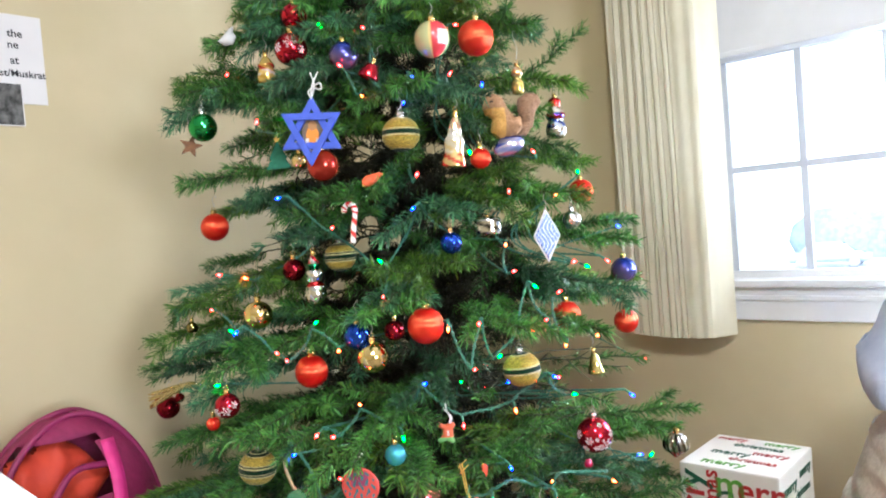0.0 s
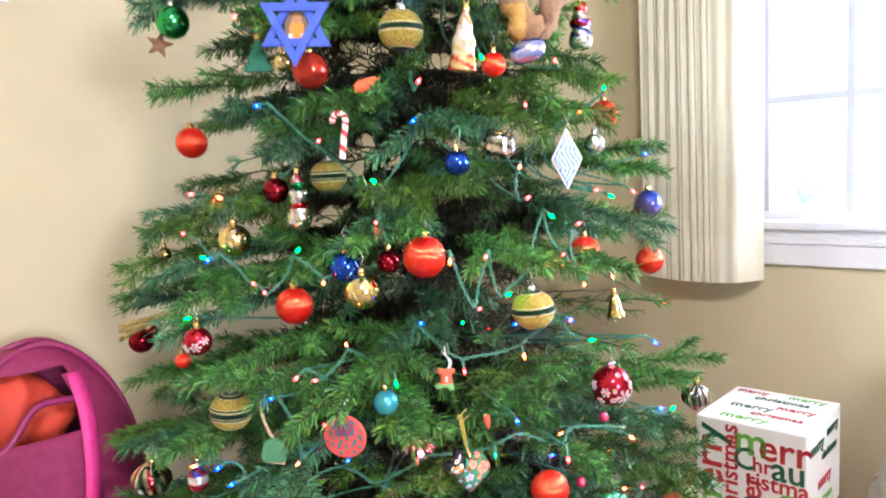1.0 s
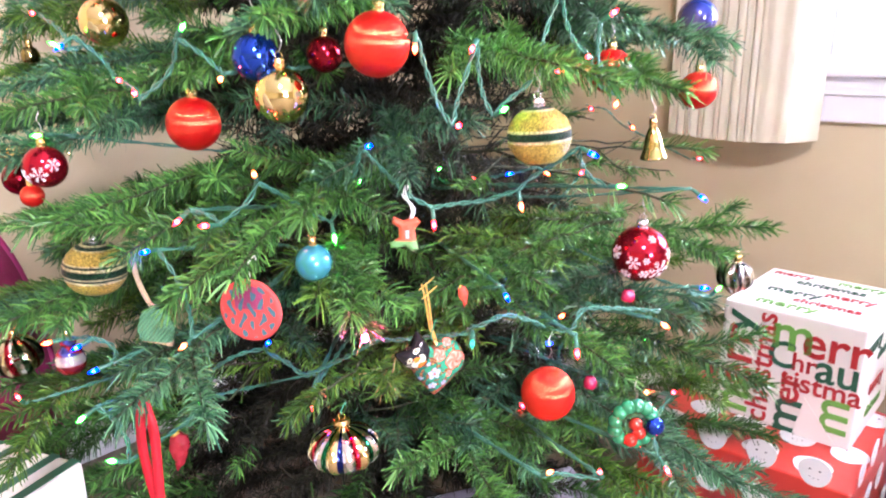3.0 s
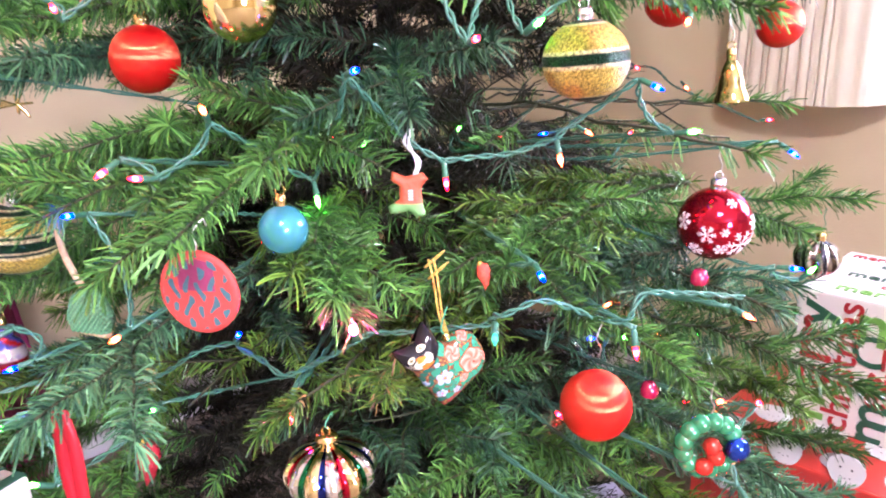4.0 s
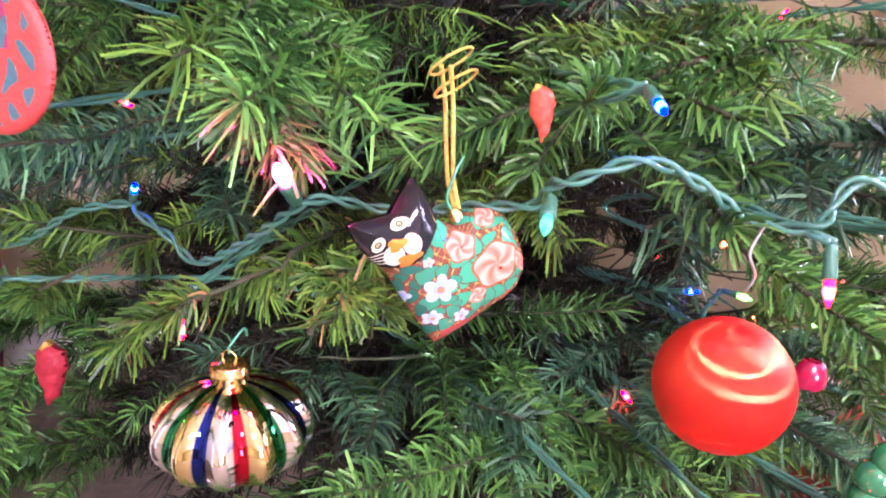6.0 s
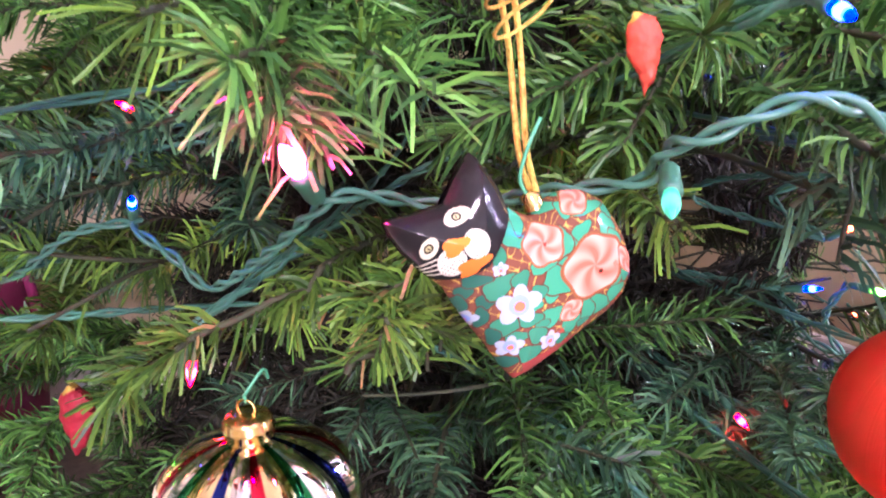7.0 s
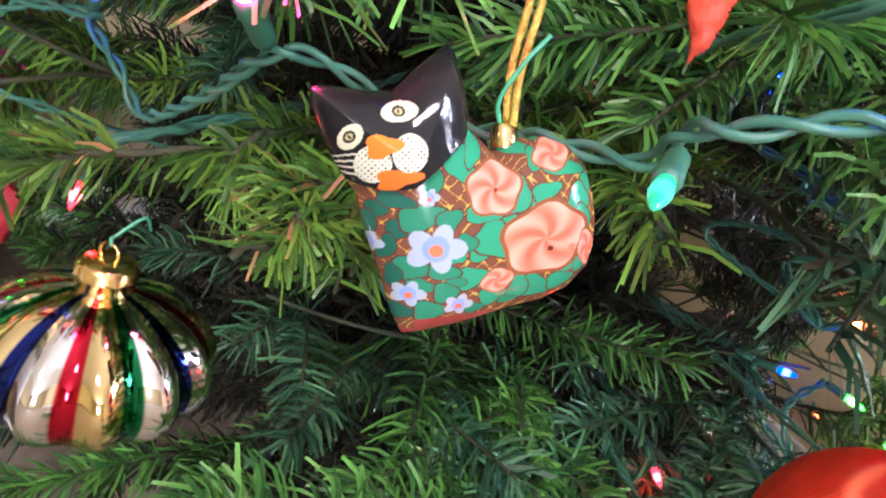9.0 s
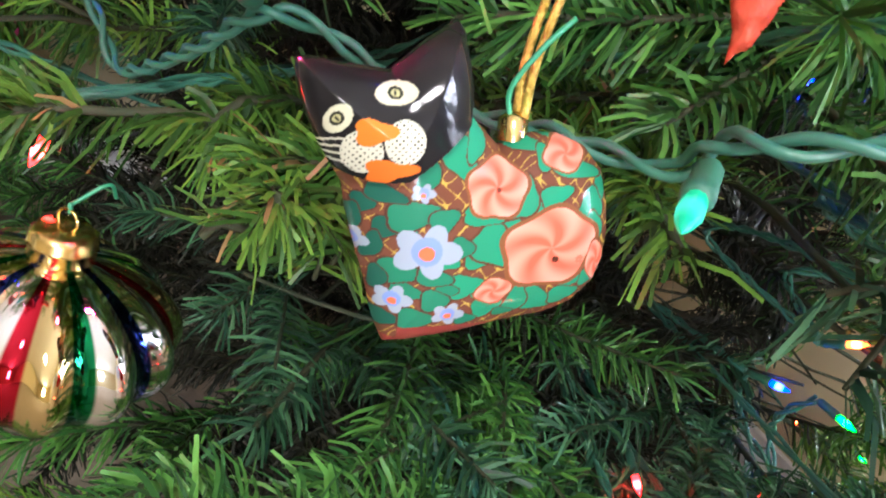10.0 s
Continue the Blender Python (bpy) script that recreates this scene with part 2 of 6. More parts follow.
def tube(points, r, sides=7, taper=None, cap=True):
    """Vertices and faces of a round bar along points."""
    p = np.asarray([tuple(q) for q in points], float)
    k = len(p)
    t = np.gradient(p, axis=0)
    t /= np.linalg.norm(t, axis=1)[:, None] + 1e-12
    ref = np.array((0.31, 0.17, 0.93)) if abs(t[0][2]) < 0.9 else np.array((1.0, 0.1, 0.0))
    a = np.cross(t, ref)
    a /= np.linalg.norm(a, axis=1)[:, None] + 1e-12
    b = np.cross(t, a)
    rad = np.full(k, r) if taper is None else r * np.asarray(taper)
    ang = np.arange(sides) * 2 * np.pi / sides
    v = p[:, None] + rad[:, None, None] * (np.cos(ang)[None, :, None] * a[:, None] + np.sin(ang)[None, :, None] * b[:, None])
    v = v.reshape(-1, 3)
    f = [(i * sides + j, i * sides + (j + 1) % sides, (i + 1) * sides + (j + 1) % sides, (i + 1) * sides + j)
         for i in range(k - 1) for j in range(sides)]
    if cap:
        f += [tuple(range(sides))[::-1], tuple((k - 1) * sides + j for j in range(sides))]
    return v, f


def joined(pieces):
    vs, fs, o = [], [], 0
    for v, f in pieces:
        vs.append(np.asarray(v))
        fs += [tuple(i + o for i in q) for q in f]
        o += len(v)
    return np.concatenate(vs), fs


def smooth_path(points, n=8):
    """A rounded line through the points."""
    p = [np.asarray(tuple(q), float) for q in points]
    p = [2 * p[0] - p[1]] + p + [2 * p[-1] - p[-2]]
    out = []
    for i in range(1, len(p) - 2):
        for s in np.arange(n) / n:
            out.append(0.5 * (2 * p[i] + (p[i + 1] - p[i - 1]) * s + (2 * p[i - 1] - 5 * p[i] + 4 * p[i + 1] - p[i + 2]) * s ** 2
                              + (3 * p[i] - p[i - 1] - 3 * p[i + 1] + p[i + 2]) * s ** 3))
    return out + [p[-2]]


def lathe(profile, segs=40, warp=None):
    """A turned body from (radius, height) pairs. warp(theta, u) scales the radius."""
    n = len(profile)
    th = np.arange(segs) * 2 * np.pi / segs
    v = []
    for i, (r, z) in enumerate(profile):
        k = np.ones(segs) if warp is None else warp(th, i / (n - 1))
        v += [(r * k[j] * math.cos(th[j]), r * k[j] * math.sin(th[j]), z) for j in range(segs)]
    f = [(i * segs + j, i * segs + (j + 1) % segs, (i + 1) * segs + (j + 1) % segs, (i + 1) * segs + j) for i in range(n - 1) for j in range(segs)]
    return np.array(v), f


def sphere_profile(r, n=24, squash=1.0):
    return [(max(1e-5, r * math.sin(math.pi * i / n)), -r * squash * math.cos(math.pi * i / n)) for i in range(n + 1)]


def inflate(outline, thick, res=60, rim=None, flat=False):
    """A pillow-shaped body over a closed outline in x and z; front is -y. Returns vertices, faces and the plan coordinates of each vertex."""
    o = np.array(outline, float)
    q = np.roll(o, -1, 0)
    lo, hi = o.min(0), o.max(0)
    step = (hi - lo).max() / res
    nx, nz_ = int((hi[0] - lo[0]) / step) + 3, int((hi[1] - lo[1]) / step) + 3
    gx, gz = np.meshgrid(lo[0] - step + step * np.arange(nx), lo[1] - step + step * np.arange(nz_), indexing="ij")
    pts = np.stack([gx.ravel(), gz.ravel()], 1)

    def near(pts):
        best, foot, ins = np.full(len(pts), 1e9), np.zeros_like(pts), np.zeros(len(pts), bool)
        for a, b in zip(o, q):
            d = b - a
            s = np.clip(((pts - a) @ d) / (d @ d + 1e-15), 0, 1)
            c = a + s[:, None] * d
            e = np.linalg.norm(pts - c, axis=1)
            m = e < best
            best[m], foot[m] = e[m], c[m]
            x = ((a[1] > pts[:, 1]) != (b[1] > pts[:, 1])) & (pts[:, 0] < (b[0] - a[0]) * (pts[:, 1] - a[1]) / (b[1] - a[1] + 1e-15) + a[0])
            ins ^= x
        return best, foot, ins

    best, foot, ins = near(pts)
    keep = ins | (best < step * 0.75)
    pts = np.where(ins[:, None], pts, foot)
    best = np.where(ins, best, 0)
    rim = rim or best.max()
    h = np.clip(best / rim, 0, 1)
    h = thick * np.sqrt(1 - (1 - h) ** 2)
    idx = keep.reshape(nx, nz_)
    num = np.arange(nx * nz_).reshape(nx, nz_)
    faces = []
    for i in range(nx - 1):
        for j in range(nz_ - 1):
            if idx[i, j] and idx[i + 1, j] and idx[i, j + 1] and idx[i + 1, j + 1]:
                faces.append((num[i, j], num[i + 1, j], num[i + 1, j + 1], num[i, j + 1]))
    n = nx * nz_
    front = np.stack([pts[:, 0], -h - 1e-5, pts[:, 1]], 1)
    back = np.stack([pts[:, 0], (h if not flat else h * 0) + 1e-5, pts[:, 1]], 1)
    allf = faces + [tuple(k + n for k in f[::-1]) for f in faces]
    used = sorted({k for f in allf for k in f})
    remap = {k: i for i, k in enumerate(used)}
    v = np.concatenate([front, back])[used]
    return v, [tuple(remap[k] for k in f) for f in allf], np.concatenate([pts, pts])[used]


def slab(outline, thick, name, material, parent, label="", bevel=0.0):
    """A flat piece with an outline in x and z."""
    bm = bmesh.new()
    f = bm.faces.new([bm.verts.new((x, -thick / 2, z)) for x, z in outline])
    ext = bmesh.ops.extrude_face_region(bm, geom=[f])
    bmesh.ops.translate(bm, verts=[g for g in ext["geom"] if isinstance(g, bmesh.types.BMVert)], vec=(0, thick, 0))
    if bevel:
        bmesh.ops.bevel(bm, geom=bm.edges[:], offset=bevel, segments=2, affect="EDGES")
    return part(name, bm, material, parent, label)


def thing(name, label, category, at, group="", turn=0.0, m=None):
    ob = new(name)
    ob.empty_display_size = 0.02
    ob.matrix_world = m if m is not None else Matrix.Translation(at) @ Matrix.Rotation(radians(turn), 4, "Z")
    return tagged(ob, label, category, group)


def lettering(text, size, material, parent, m, name="lettering", depth=0.0006):
    cu = bpy.data.curves.new(name, "FONT")
    cu.body, cu.size, cu.extrude, cu.align_x, cu.align_y = text, size, depth, "CENTER", "CENTER"
    cu.resolution_u, cu.offset = 3, size * 0.014
    tmp = new(name, cu)
    bpy.context.view_layer.update()
    me = bpy.data.meshes.new_from_object(tmp.evaluated_get(bpy.context.evaluated_depsgraph_get()))
    bpy.data.objects.remove(tmp)
    bpy.data.curves.remove(cu)
    me.name = name
    me.materials.clear()
    me.materials.append(material)
    ob = new(name, me)
    ob.parent = parent
    ob.matrix_basis = m
    return ob


# ---- the room ----
T = 0.12


def wall(name, x0, y0, z0, x1, y1, z1, label, material=M_WALL, holes=()):
    """One straight wall in room axes. holes: openings (x0, z0, x1, z1) through a wall that runs along x."""
    bm = bmesh.new()
    if holes:
        (hx0, hz0, hx1, hz1), = holes
        for a in ((x0, z0, hx0, z1), (hx1, z0, x1, z1), (hx0, z0, hx1, hz0), (hx0, hz1, hx1, z1)):
            box(a[0], y0, a[1], a[2], y1, a[3], bm=bm)
    else:
        box(x0, y0, z0, x1, y1, z1, bm=bm)
    ob = part(name, bm, material, None, label)
    ob.matrix_world = ROOM
    return tagged(ob, label, "wall", kind="structure")


WX0, WX1, WZ0, WZ1 = 1.02, 2.5, 1.0, 2.12
wall("wall_window", -T, 0, FLOOR, 6.5, T, CEIL, "pale yellow painted wall with a window", holes=[(WX0, WZ0, WX1, WZ1)])
wall("wall_west", -T, -6.5, FLOOR, 0, 0, CEIL, "pale yellow painted wall behind the tree")
wall("wall_south", -T, -6.5 - T, FLOOR, 6.5 + T, -6.5, CEIL, "plain pale yellow wall")
# unseen east wall; its opening is added to hold the fill lamp
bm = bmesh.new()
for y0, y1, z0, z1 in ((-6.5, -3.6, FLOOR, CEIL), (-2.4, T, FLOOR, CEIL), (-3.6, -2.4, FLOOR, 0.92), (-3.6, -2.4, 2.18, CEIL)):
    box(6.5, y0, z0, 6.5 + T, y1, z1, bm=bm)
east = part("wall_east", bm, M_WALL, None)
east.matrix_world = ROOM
tagged(east, "plain pale yellow wall with an added, unseen window opening", "wall", kind="structure")
wall("floor", -T, -6.5 - T, FLOOR - 0.1, 6.5 + T, T, FLOOR, "brown carpeted floor", M_CARPET)
tagged(wall("ceiling", -T, -6.5 - T, CEIL, 6.5 + T, T, CEIL + 0.1, "white painted ceiling", M_CEIL), category="ceiling")
for nm, a in (("baseboard", (0.015, -0.016, FLOOR, 6.5, 0, FLOOR + 0.105)), ("baseboard", (0, -6.5, FLOOR, 0.015, 0, FLOOR + 0.105))):
    ob = part(nm, box(*a, bevel=0.003), M_WHITE, None)
    ob.matrix_world = ROOM
    tagged(ob, "white painted baseboard along the wall", "baseboard", kind="structure")

win = thing("window_1", "white double-hung window with divided panes", "window", (0, 0, 0), m=ROOM.copy())
win["kind"] = "structure"
part("window_sill", box(WX0 - 0.06, -0.035, 0.985, WX1 + 0.06, 0.07, 1.006, 0.004), M_WHITE, win)
part("apron", box(WX0 - 0.05, -0.016, 0.893, WX1 + 0.05, 0.0, 0.985, 0.004), M_WHITE, win)
part("apron_moulding", box(WX0 - 0.05, -0.022, 0.948, WX1 + 0.05, -0.016, 0.962, 0.002), M_WHITE, win)
for a in ((WX0 - 0.09, 1.006, WX0, WZ1), (WX1, 1.006, WX1 + 0.09, WZ1), (WX0 - 0.09, WZ1, WX1 + 0.09, WZ1 + 0.09)):
    part("casing", box(a[0], -0.018, a[1], a[2], 0.0, a[3], 0.003), M_WHITE, win)
for a in ((WX0, 1.006, WX0 + 0.05, WZ1), (WX1 - 0.05, 1.006, WX1, WZ1), (WX0 + 0.05, WZ1 - 0.05, WX1 - 0.05, WZ1), (WX0 + 0.05, 1.006, WX1 - 0.05, 1.024)):
    part("window_frame", box(a[0], 0.04, a[1], a[2], 0.09, a[3]), M_WHITE, win)
for x in (1.18, 1.378, 1.585, 1.785, 1.985, 2.19, 2.39):
    part("muntin", box(x - 0.009, 0.055, 1.024, x + 0.009, 0.075, 1.62), M_GREY, win)
part("muntin", box(WX0 + 0.05, 0.057, 1.303, WX1 - 0.05, 0.073, 1.321), M_GREY, win)
part("meeting_rail", box(WX0 + 0.05, 0.045, 1.62, WX1 - 0.05, 0.085, 1.655), M_WHITE, win)
shade = thing("roller_shade", "white roller shade pulled halfway down the window", "window shade", (0, 0, 0), m=ROOM.copy())
part("shade_fabric", box(WX0 + 0.02, 0.02, 1.642, WX1 - 0.02, 0.023, WZ1 - 0.03), M_WHITE, shade)
part("hem_bar", box(WX0 + 0.02, 0.016, 1.628, WX1 - 0.02, 0.027, 1.642, 0.002), M_WHITE, shade)
v, f = tube([(WX0 + 0.015, 0.024, WZ1 - 0.02), (WX1 - 0.015, 0.024, WZ1 - 0.02)], 0.016, 14)
mesh_ob("roller", v, f, M_WHITE, shade)

# outdoors, blown out by the daylight
snow = mat("snowy_ground", (0.85, 0.87, 0.9), 0.9, 0, (0.75, 0.78, 0.82), 0.8)
g = part("ground", box(-60, 0.4, -3.3, 60, 120, -3.2), snow, None)
g.matrix_world = ROOM
tagged(g, "bright snowy ground outside the window", "ground", kind="structure")

bd = part("backdrop", box(-60, 60, -3.2, 60, 60.2, 40), glow("white_winter_sky", (0.90, 0.95, 1.0), 1.15), None)
bd.matrix_world = ROOM
tagged(bd, "bright white winter sky outside", "sky", kind="structure")

M_GLASS = mat("window_glass", (1, 1, 1), 0.0, 0, (1, 1, 1), transmission_weight=1.0, ior=1.45)
xs = [WX0 + 0.05, 1.18, 1.378, 1.585, 1.785, 1.985, 2.19, WX1 - 0.05]
for x0, x1 in zip(xs, xs[1:]):
    for z0, z1 in ((1.024, 1.303), (1.321, 1.62)):
        pn = part("pane", box(x0 + 0.009, 0.063, z0, x1 - 0.009, 0.067, z1), M_GLASS, win)
        pn.visible_shadow = False
cr = thing("parked_car", "pale blue car parked across the snow outside", "car", (0, 0, 0), m=ROOM @ pose(-9.4, 45.0, -3.2, 0, 0, 4))
v, f, uv = inflate([(-2.2, 0.3), (2.2, 0.3), (2.25, 0.8), (1.4, 1.0), (0.8, 1.5), (-0.9, 1.55), (-1.6, 1.0), (-2.2, 0.9)], 0.85, 40, 0.3)
mesh_ob("body", v, f, mat("blue_car_paint", (0.62, 0.74, 0.82), 0.4, 0, (0.56, 0.7, 0.78), 2), cr)
for x in (-1.4, 1.4):
    for y in (-0.75, 0.75):
        v, f = lathe([(1e-4, -0.1), (0.3, -0.1), (0.32, 0.0), (0.3, 0.1), (1e-4, 0.1)], 20)
        w = mesh_ob("wheel", v, f, M_GREY, cr)
        w.matrix_basis = pose(x, y, 0.32, 90, 0, 0)
for k, (x, y, zz, s) in enumerate(((-10.6, 52, -3.2, 2.6), (-8.0, 53, -3.2, 2.3), (-5.6, 54, -3.2, 2.0))):
    hb = thing("snowy_bush", "snow-covered bush far across the yard", "bush", (0, 0, 0), "far bushes", m=ROOM @ pose(x, y, zz))
    v, f = lathe([(s * 0.9, 0), (s * 1.1, s * 0.5), (s * 0.95, s * 0.9), (s * 0.5, s * 1.25), (1e-3, s * 1.35)], 40)
    v += 0.12 * np.sin(v[:, [1, 2, 0]] * 5.3) + 0.06 * np.sin(v[:, [2, 0, 1]] * 13)
    mesh_ob("bush_body", v, f, mat("frosted_leaves", (0.55, 0.66, 0.66), 0.9, 0, (0.35, 0.48, 0.46), 3, 0.8, 8) if k == 0 else bpy.data.materials["frosted_leaves"], hb)

# curtain of narrow pleats, hung over the window's edge
cur = thing("curtain", "cream pleated curtain hanging beside the window", "curtain", (0, 0, 0), m=ROOM.copy())
n, bmv, bmf = 1000, [], []
for i in range(n + 1):
    s = i / n
    x = 0.90 + 0.305 * s
    pleat = 0.0015 * math.sin(s * 60)
    crease = 0.010 * max(math.exp(-((s - q) / 0.0035) ** 2) for q in (0.07, 0.13, 0.16, 0.24, 0.28, 0.36, 0.40, 0.47, 0.53, 0.585, 0.63))
    y = -0.085 - 0.02 * math.sin(s * math.pi) + pleat + crease + (0.05 * max(0, s - 0.85) / 0.15)
    bmv += [(x + 0.01 * math.sin(s * 9), y, 2.3), (x, y, 0.856 - 0.006 * math.sin(s * 3))]
for i in range(n):
    bmf.append((2 * i, 2 * i + 1, 2 * i + 3, 2 * i + 2))
c = mesh_ob("panel", bmv, bmf, M_CURTAIN, cur, False)
sol = c.modifiers.new("thickness", "SOLIDIFY")
sol.thickness = 0.003

# ---- tree frame ----
TREE = Vector((-0.07, 1.61, 0.0))
CLEAR, HANG = [], []


def outward(p):
    d = Vector((p[0] - TREE.x, p[1] - TREE.y, 0)).normalized() + Vector((0.05, -1.0, 0.12))
    return d.normalized()


def hang(p, r, up, clear=1.0, branch=True):
    """Keeps the air in front of an ornament free of needles, and asks for a branch to hang it from."""
    CLEAR.append((np.array(p), r * clear, np.array(outward(p))))
    if branch:
        HANG.append(Vector(p) + Vector((0, 0, up)))


def hook(parent, z0, z1, material=M_HOOK, r=0.0006, sway=0.004, name="hook"):
    sway = min(sway, 0.12 * abs(z1 - z0))
    pts = smooth_path([(0, 0, z0), (sway, 0, z0 + (z1 - z0) * 0.35), (-sway * 0.5, 0, z0 + (z1 - z0) * 0.75), (0, 0.002, z1), (0.004, 0.008, z1 + 0.006), (0.003, 0.013, z1)], 6)
    v, f = tube(pts, r, 6)
    return mesh_ob(name, v, f, material, parent)


def cap(parent, z, r=0.007, material=M_GOLDCAP):
    v, f = joined([lathe([(r * 0.96, z - 0.003), (r, z), (r, z + 0.003), (r * 1.06, z + 0.0035), (r, z + 0.004), (r, z + 0.0065), (r * 0.8, z + 0.008), (1e-5, z + 0.0085)], 24,
                          lambda th, u: 1 + 0.03 * np.cos(12 * th)),
                   tube([(0.0035 * math.cos(a), 0, z + 0.0105 + 0.0035 * math.sin(a)) for a in np.linspace(0, 2 * math.pi, 14)], 0.0006, 5, cap=False)])
    return mesh_ob("cap", v, f, material, parent)


def ball(p, d, material, label, name="ball_ornament", up=0.03, capm=M_GOLDCAP, squash=1.0, colour=None, warp=None, profile=None, turn=0, lean=0, clear=0.9,
         hookm=M_HOOK, branch=True, segs=48, string=0.0006, capped=True, group="ball ornaments", category="ornament", bodyname="ball", cap_r=None):
    """A bauble: body, cap and hook. p: its middle. colour(theta, u): paint from pole to pole."""
    r = d / 2
    m = Matrix.Translation(p) @ Matrix.Rotation(radians(lean), 4, "Y") @ Matrix.Rotation(radians(turn), 4, "Z")
    t = thing(name, label, category, p, group, m=m)
    prof = profile or sphere_profile(r, 72 if colour else 32, squash)
    v, f = lathe(prof, segs, warp)
    cols = None
    if colour:
        k = len(prof)
        th = np.arange(segs) * 2 * np.pi / segs
        cols = np.concatenate([colour(th, i / (k - 1)) for i in range(k)])
    mesh_ob(bodyname, v, f, material, t, colours=cols)
    top = max(q[1] for q in prof)
    if capped:
        cap(t, top, cap_r or 0.0065 * max(0.6, min(1.0, d / 0.06)), capm)
    hook(t, top + 0.013, top + 0.012 + up, hookm, string)
    hang(p, r, top + 0.012 + up, clear, branch)
    return t


RGB = lambda *c: np.array(c, float)


def banded(*stops):
    """Paint in bands along the height: (upto, colour)."""
    def f(th, u):
        for lim, c in stops:
            if u <= lim:
                return np.tile(RGB(*c), (len(th), 1))
        return np.tile(RGB(*stops[-1][1]), (len(th), 1))
    return f


# ---- ornaments on the tree ----
RED, WHITE, GOLD, GREEN, BLUE, BLACK = (0.6, 0.03, 0.03), (0.8, 0.8, 0.78), (0.75, 0.55, 0.16), (0.03, 0.22, 0.08), (0.04, 0.08, 0.5), (0.012, 0.012, 0.014)
for p, d, up, clr in (((-0.018, 1.135, 1.061), 0.061, 0.022, 0.95), ((-0.239, 1.248, 0.978), 0.060, 0.02, 0.95), ((0.256, 1.399, 1.023), 0.057, 0.025, 0.8),
                      ((0.340, 1.603, 1.277), 0.056, 0.025, 0.9), ((-0.489, 1.538, 1.262), 0.061, 0.022, 1.0), ((0.384, 1.44, 0.995), 0.05, 0.025, 0.6),
                      ((0.110, 1.279, 1.563), 0.066, 0.02, 1.0)):
    ball(p, d, M_SATIN, "red satin-thread ball ornament hanging from a branch", "satin_ball", up, lean=random.uniform(-4, 4), clear=clr, group="red satin balls")
ball((0.146, 1.102, 0.718), 0.0545, M_SATIN, "red satin-thread ball with an open end hanging low", "satin_ball", 0.02, clear=1.0, capped=False, group="red satin balls")
ball((0.099, 1.225, 1.338), 0.037, M_SATIN, "small red satin ball half hidden by needles", "satin_ball", 0.02, clear=0.8, group="red satin balls")

# gold glitter balls with green bands
GD, LN, GN = (0.55, 0.40, 0.075), (0.85, 0.74, 0.40), (0.004, 0.035, 0.014)
plain_bands = banded((0.17, GN), (0.19, LN), (0.45, GD), (0.475, LN), (0.56, GN), (0.585, LN), (0.83, GD), (0.85, LN), (1.0, GN))
gl = banded((0.13, GN), (0.15, LN), (0.20, GN), (0.22, LN), (0.40, GD), (0.42, LN), (0.455, GN), (0.47, LN), (0.555, GN), (0.57, LN), (0.60, GN), (0.62, LN), (0.78, GD), (0.80, LN), (0.86, GN), (0.88, LN), (1.0, GN))
for p, d, up, lean in (((-0.033, 1.141, 1.381), 0.063, 0.03, 2), ((0.137, 1.154, 0.972), 0.064, 0.025, -4), ((-0.325, 1.154, 0.839), 0.064, 0.012, 5)):
    ball(p, d, M_GLITTER, "gold glitter ball with dark green bands", "glitter_ball", up, M_SILVERCAP, 0.92, gl if p[0] < -0.2 else plain_bands, lean=lean, group="glitter balls", clear=0.95)

# mirror balls
ball((-0.110, 1.132, 1.016), 0.052, M_MIRROR_GOLD, "shiny gold glass ball", "gold_ball", 0.03, group="gold balls")
ball((-0.331, 1.262, 1.088), 0.052, M_MIRROR_GOLD, "shiny gold glass ball", "gold_ball", 0.03, group="gold balls")
ball((-0.135, 1.145, 1.051), 0.045, M_MIRROR_BLUE, "dark blue glass ball behind a gold one", "blue_ball", 0.02, branch=False)
ball((0.035, 1.199, 1.193), 0.039, M_MIRROR_BLUE, "shiny blue glass ball", "blue_ball", 0.02)
ball((-0.422, 1.322, 1.449), 0.054, M_MIRROR_GREEN, "shiny emerald green glass ball", "green_ball", 0.02, M_SILVERCAP)
ball((-0.639, 1.555, 0.863), 0.052, M_DARKRED, "dark red glass ball", "red_ball", 0.015)
ball((-0.605, 1.54, 0.886), 0.022, M_DARKRED, "tiny dark red glass ball", "red_ball", 0.012, branch=False)
ball((0.286, 1.433, 1.214), 0.040, M_MIRROR_SILVER, "silver mirror glass ball", "silver_ball", 0.02, M_SILVERCAP)
ball((-0.196, 1.305, 1.356), 0.060, M_REDGLASS, "orange-red glass ball with gold speckles", "red_ball", 0.03)
ball((-0.225, 1.236, 1.361), 0.028, M_MIRROR_GOLD, "small amber glass ball", "gold_ball", 0.02)
ball((-0.082, 1.093, 0.862), 0.036, M_TEAL, "small pearly teal ball with gold cap", "teal_ball", 0.02, clear=0.65)
ball((-0.417, 1.217, 0.904), 0.025, M_SATIN, "tiny red satin ball", "satin_ball", 0.012)


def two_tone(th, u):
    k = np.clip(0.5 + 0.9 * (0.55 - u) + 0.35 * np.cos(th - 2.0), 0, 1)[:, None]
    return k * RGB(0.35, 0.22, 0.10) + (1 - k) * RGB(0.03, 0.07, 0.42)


ball((0.417, 1.57, 1.091), 0.058, M_GLOSS, "blue glass ball that turns coppery towards the bottom", "blue_ball", 0.02, colour=two_tone)
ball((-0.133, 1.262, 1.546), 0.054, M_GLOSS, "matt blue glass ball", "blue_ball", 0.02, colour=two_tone)


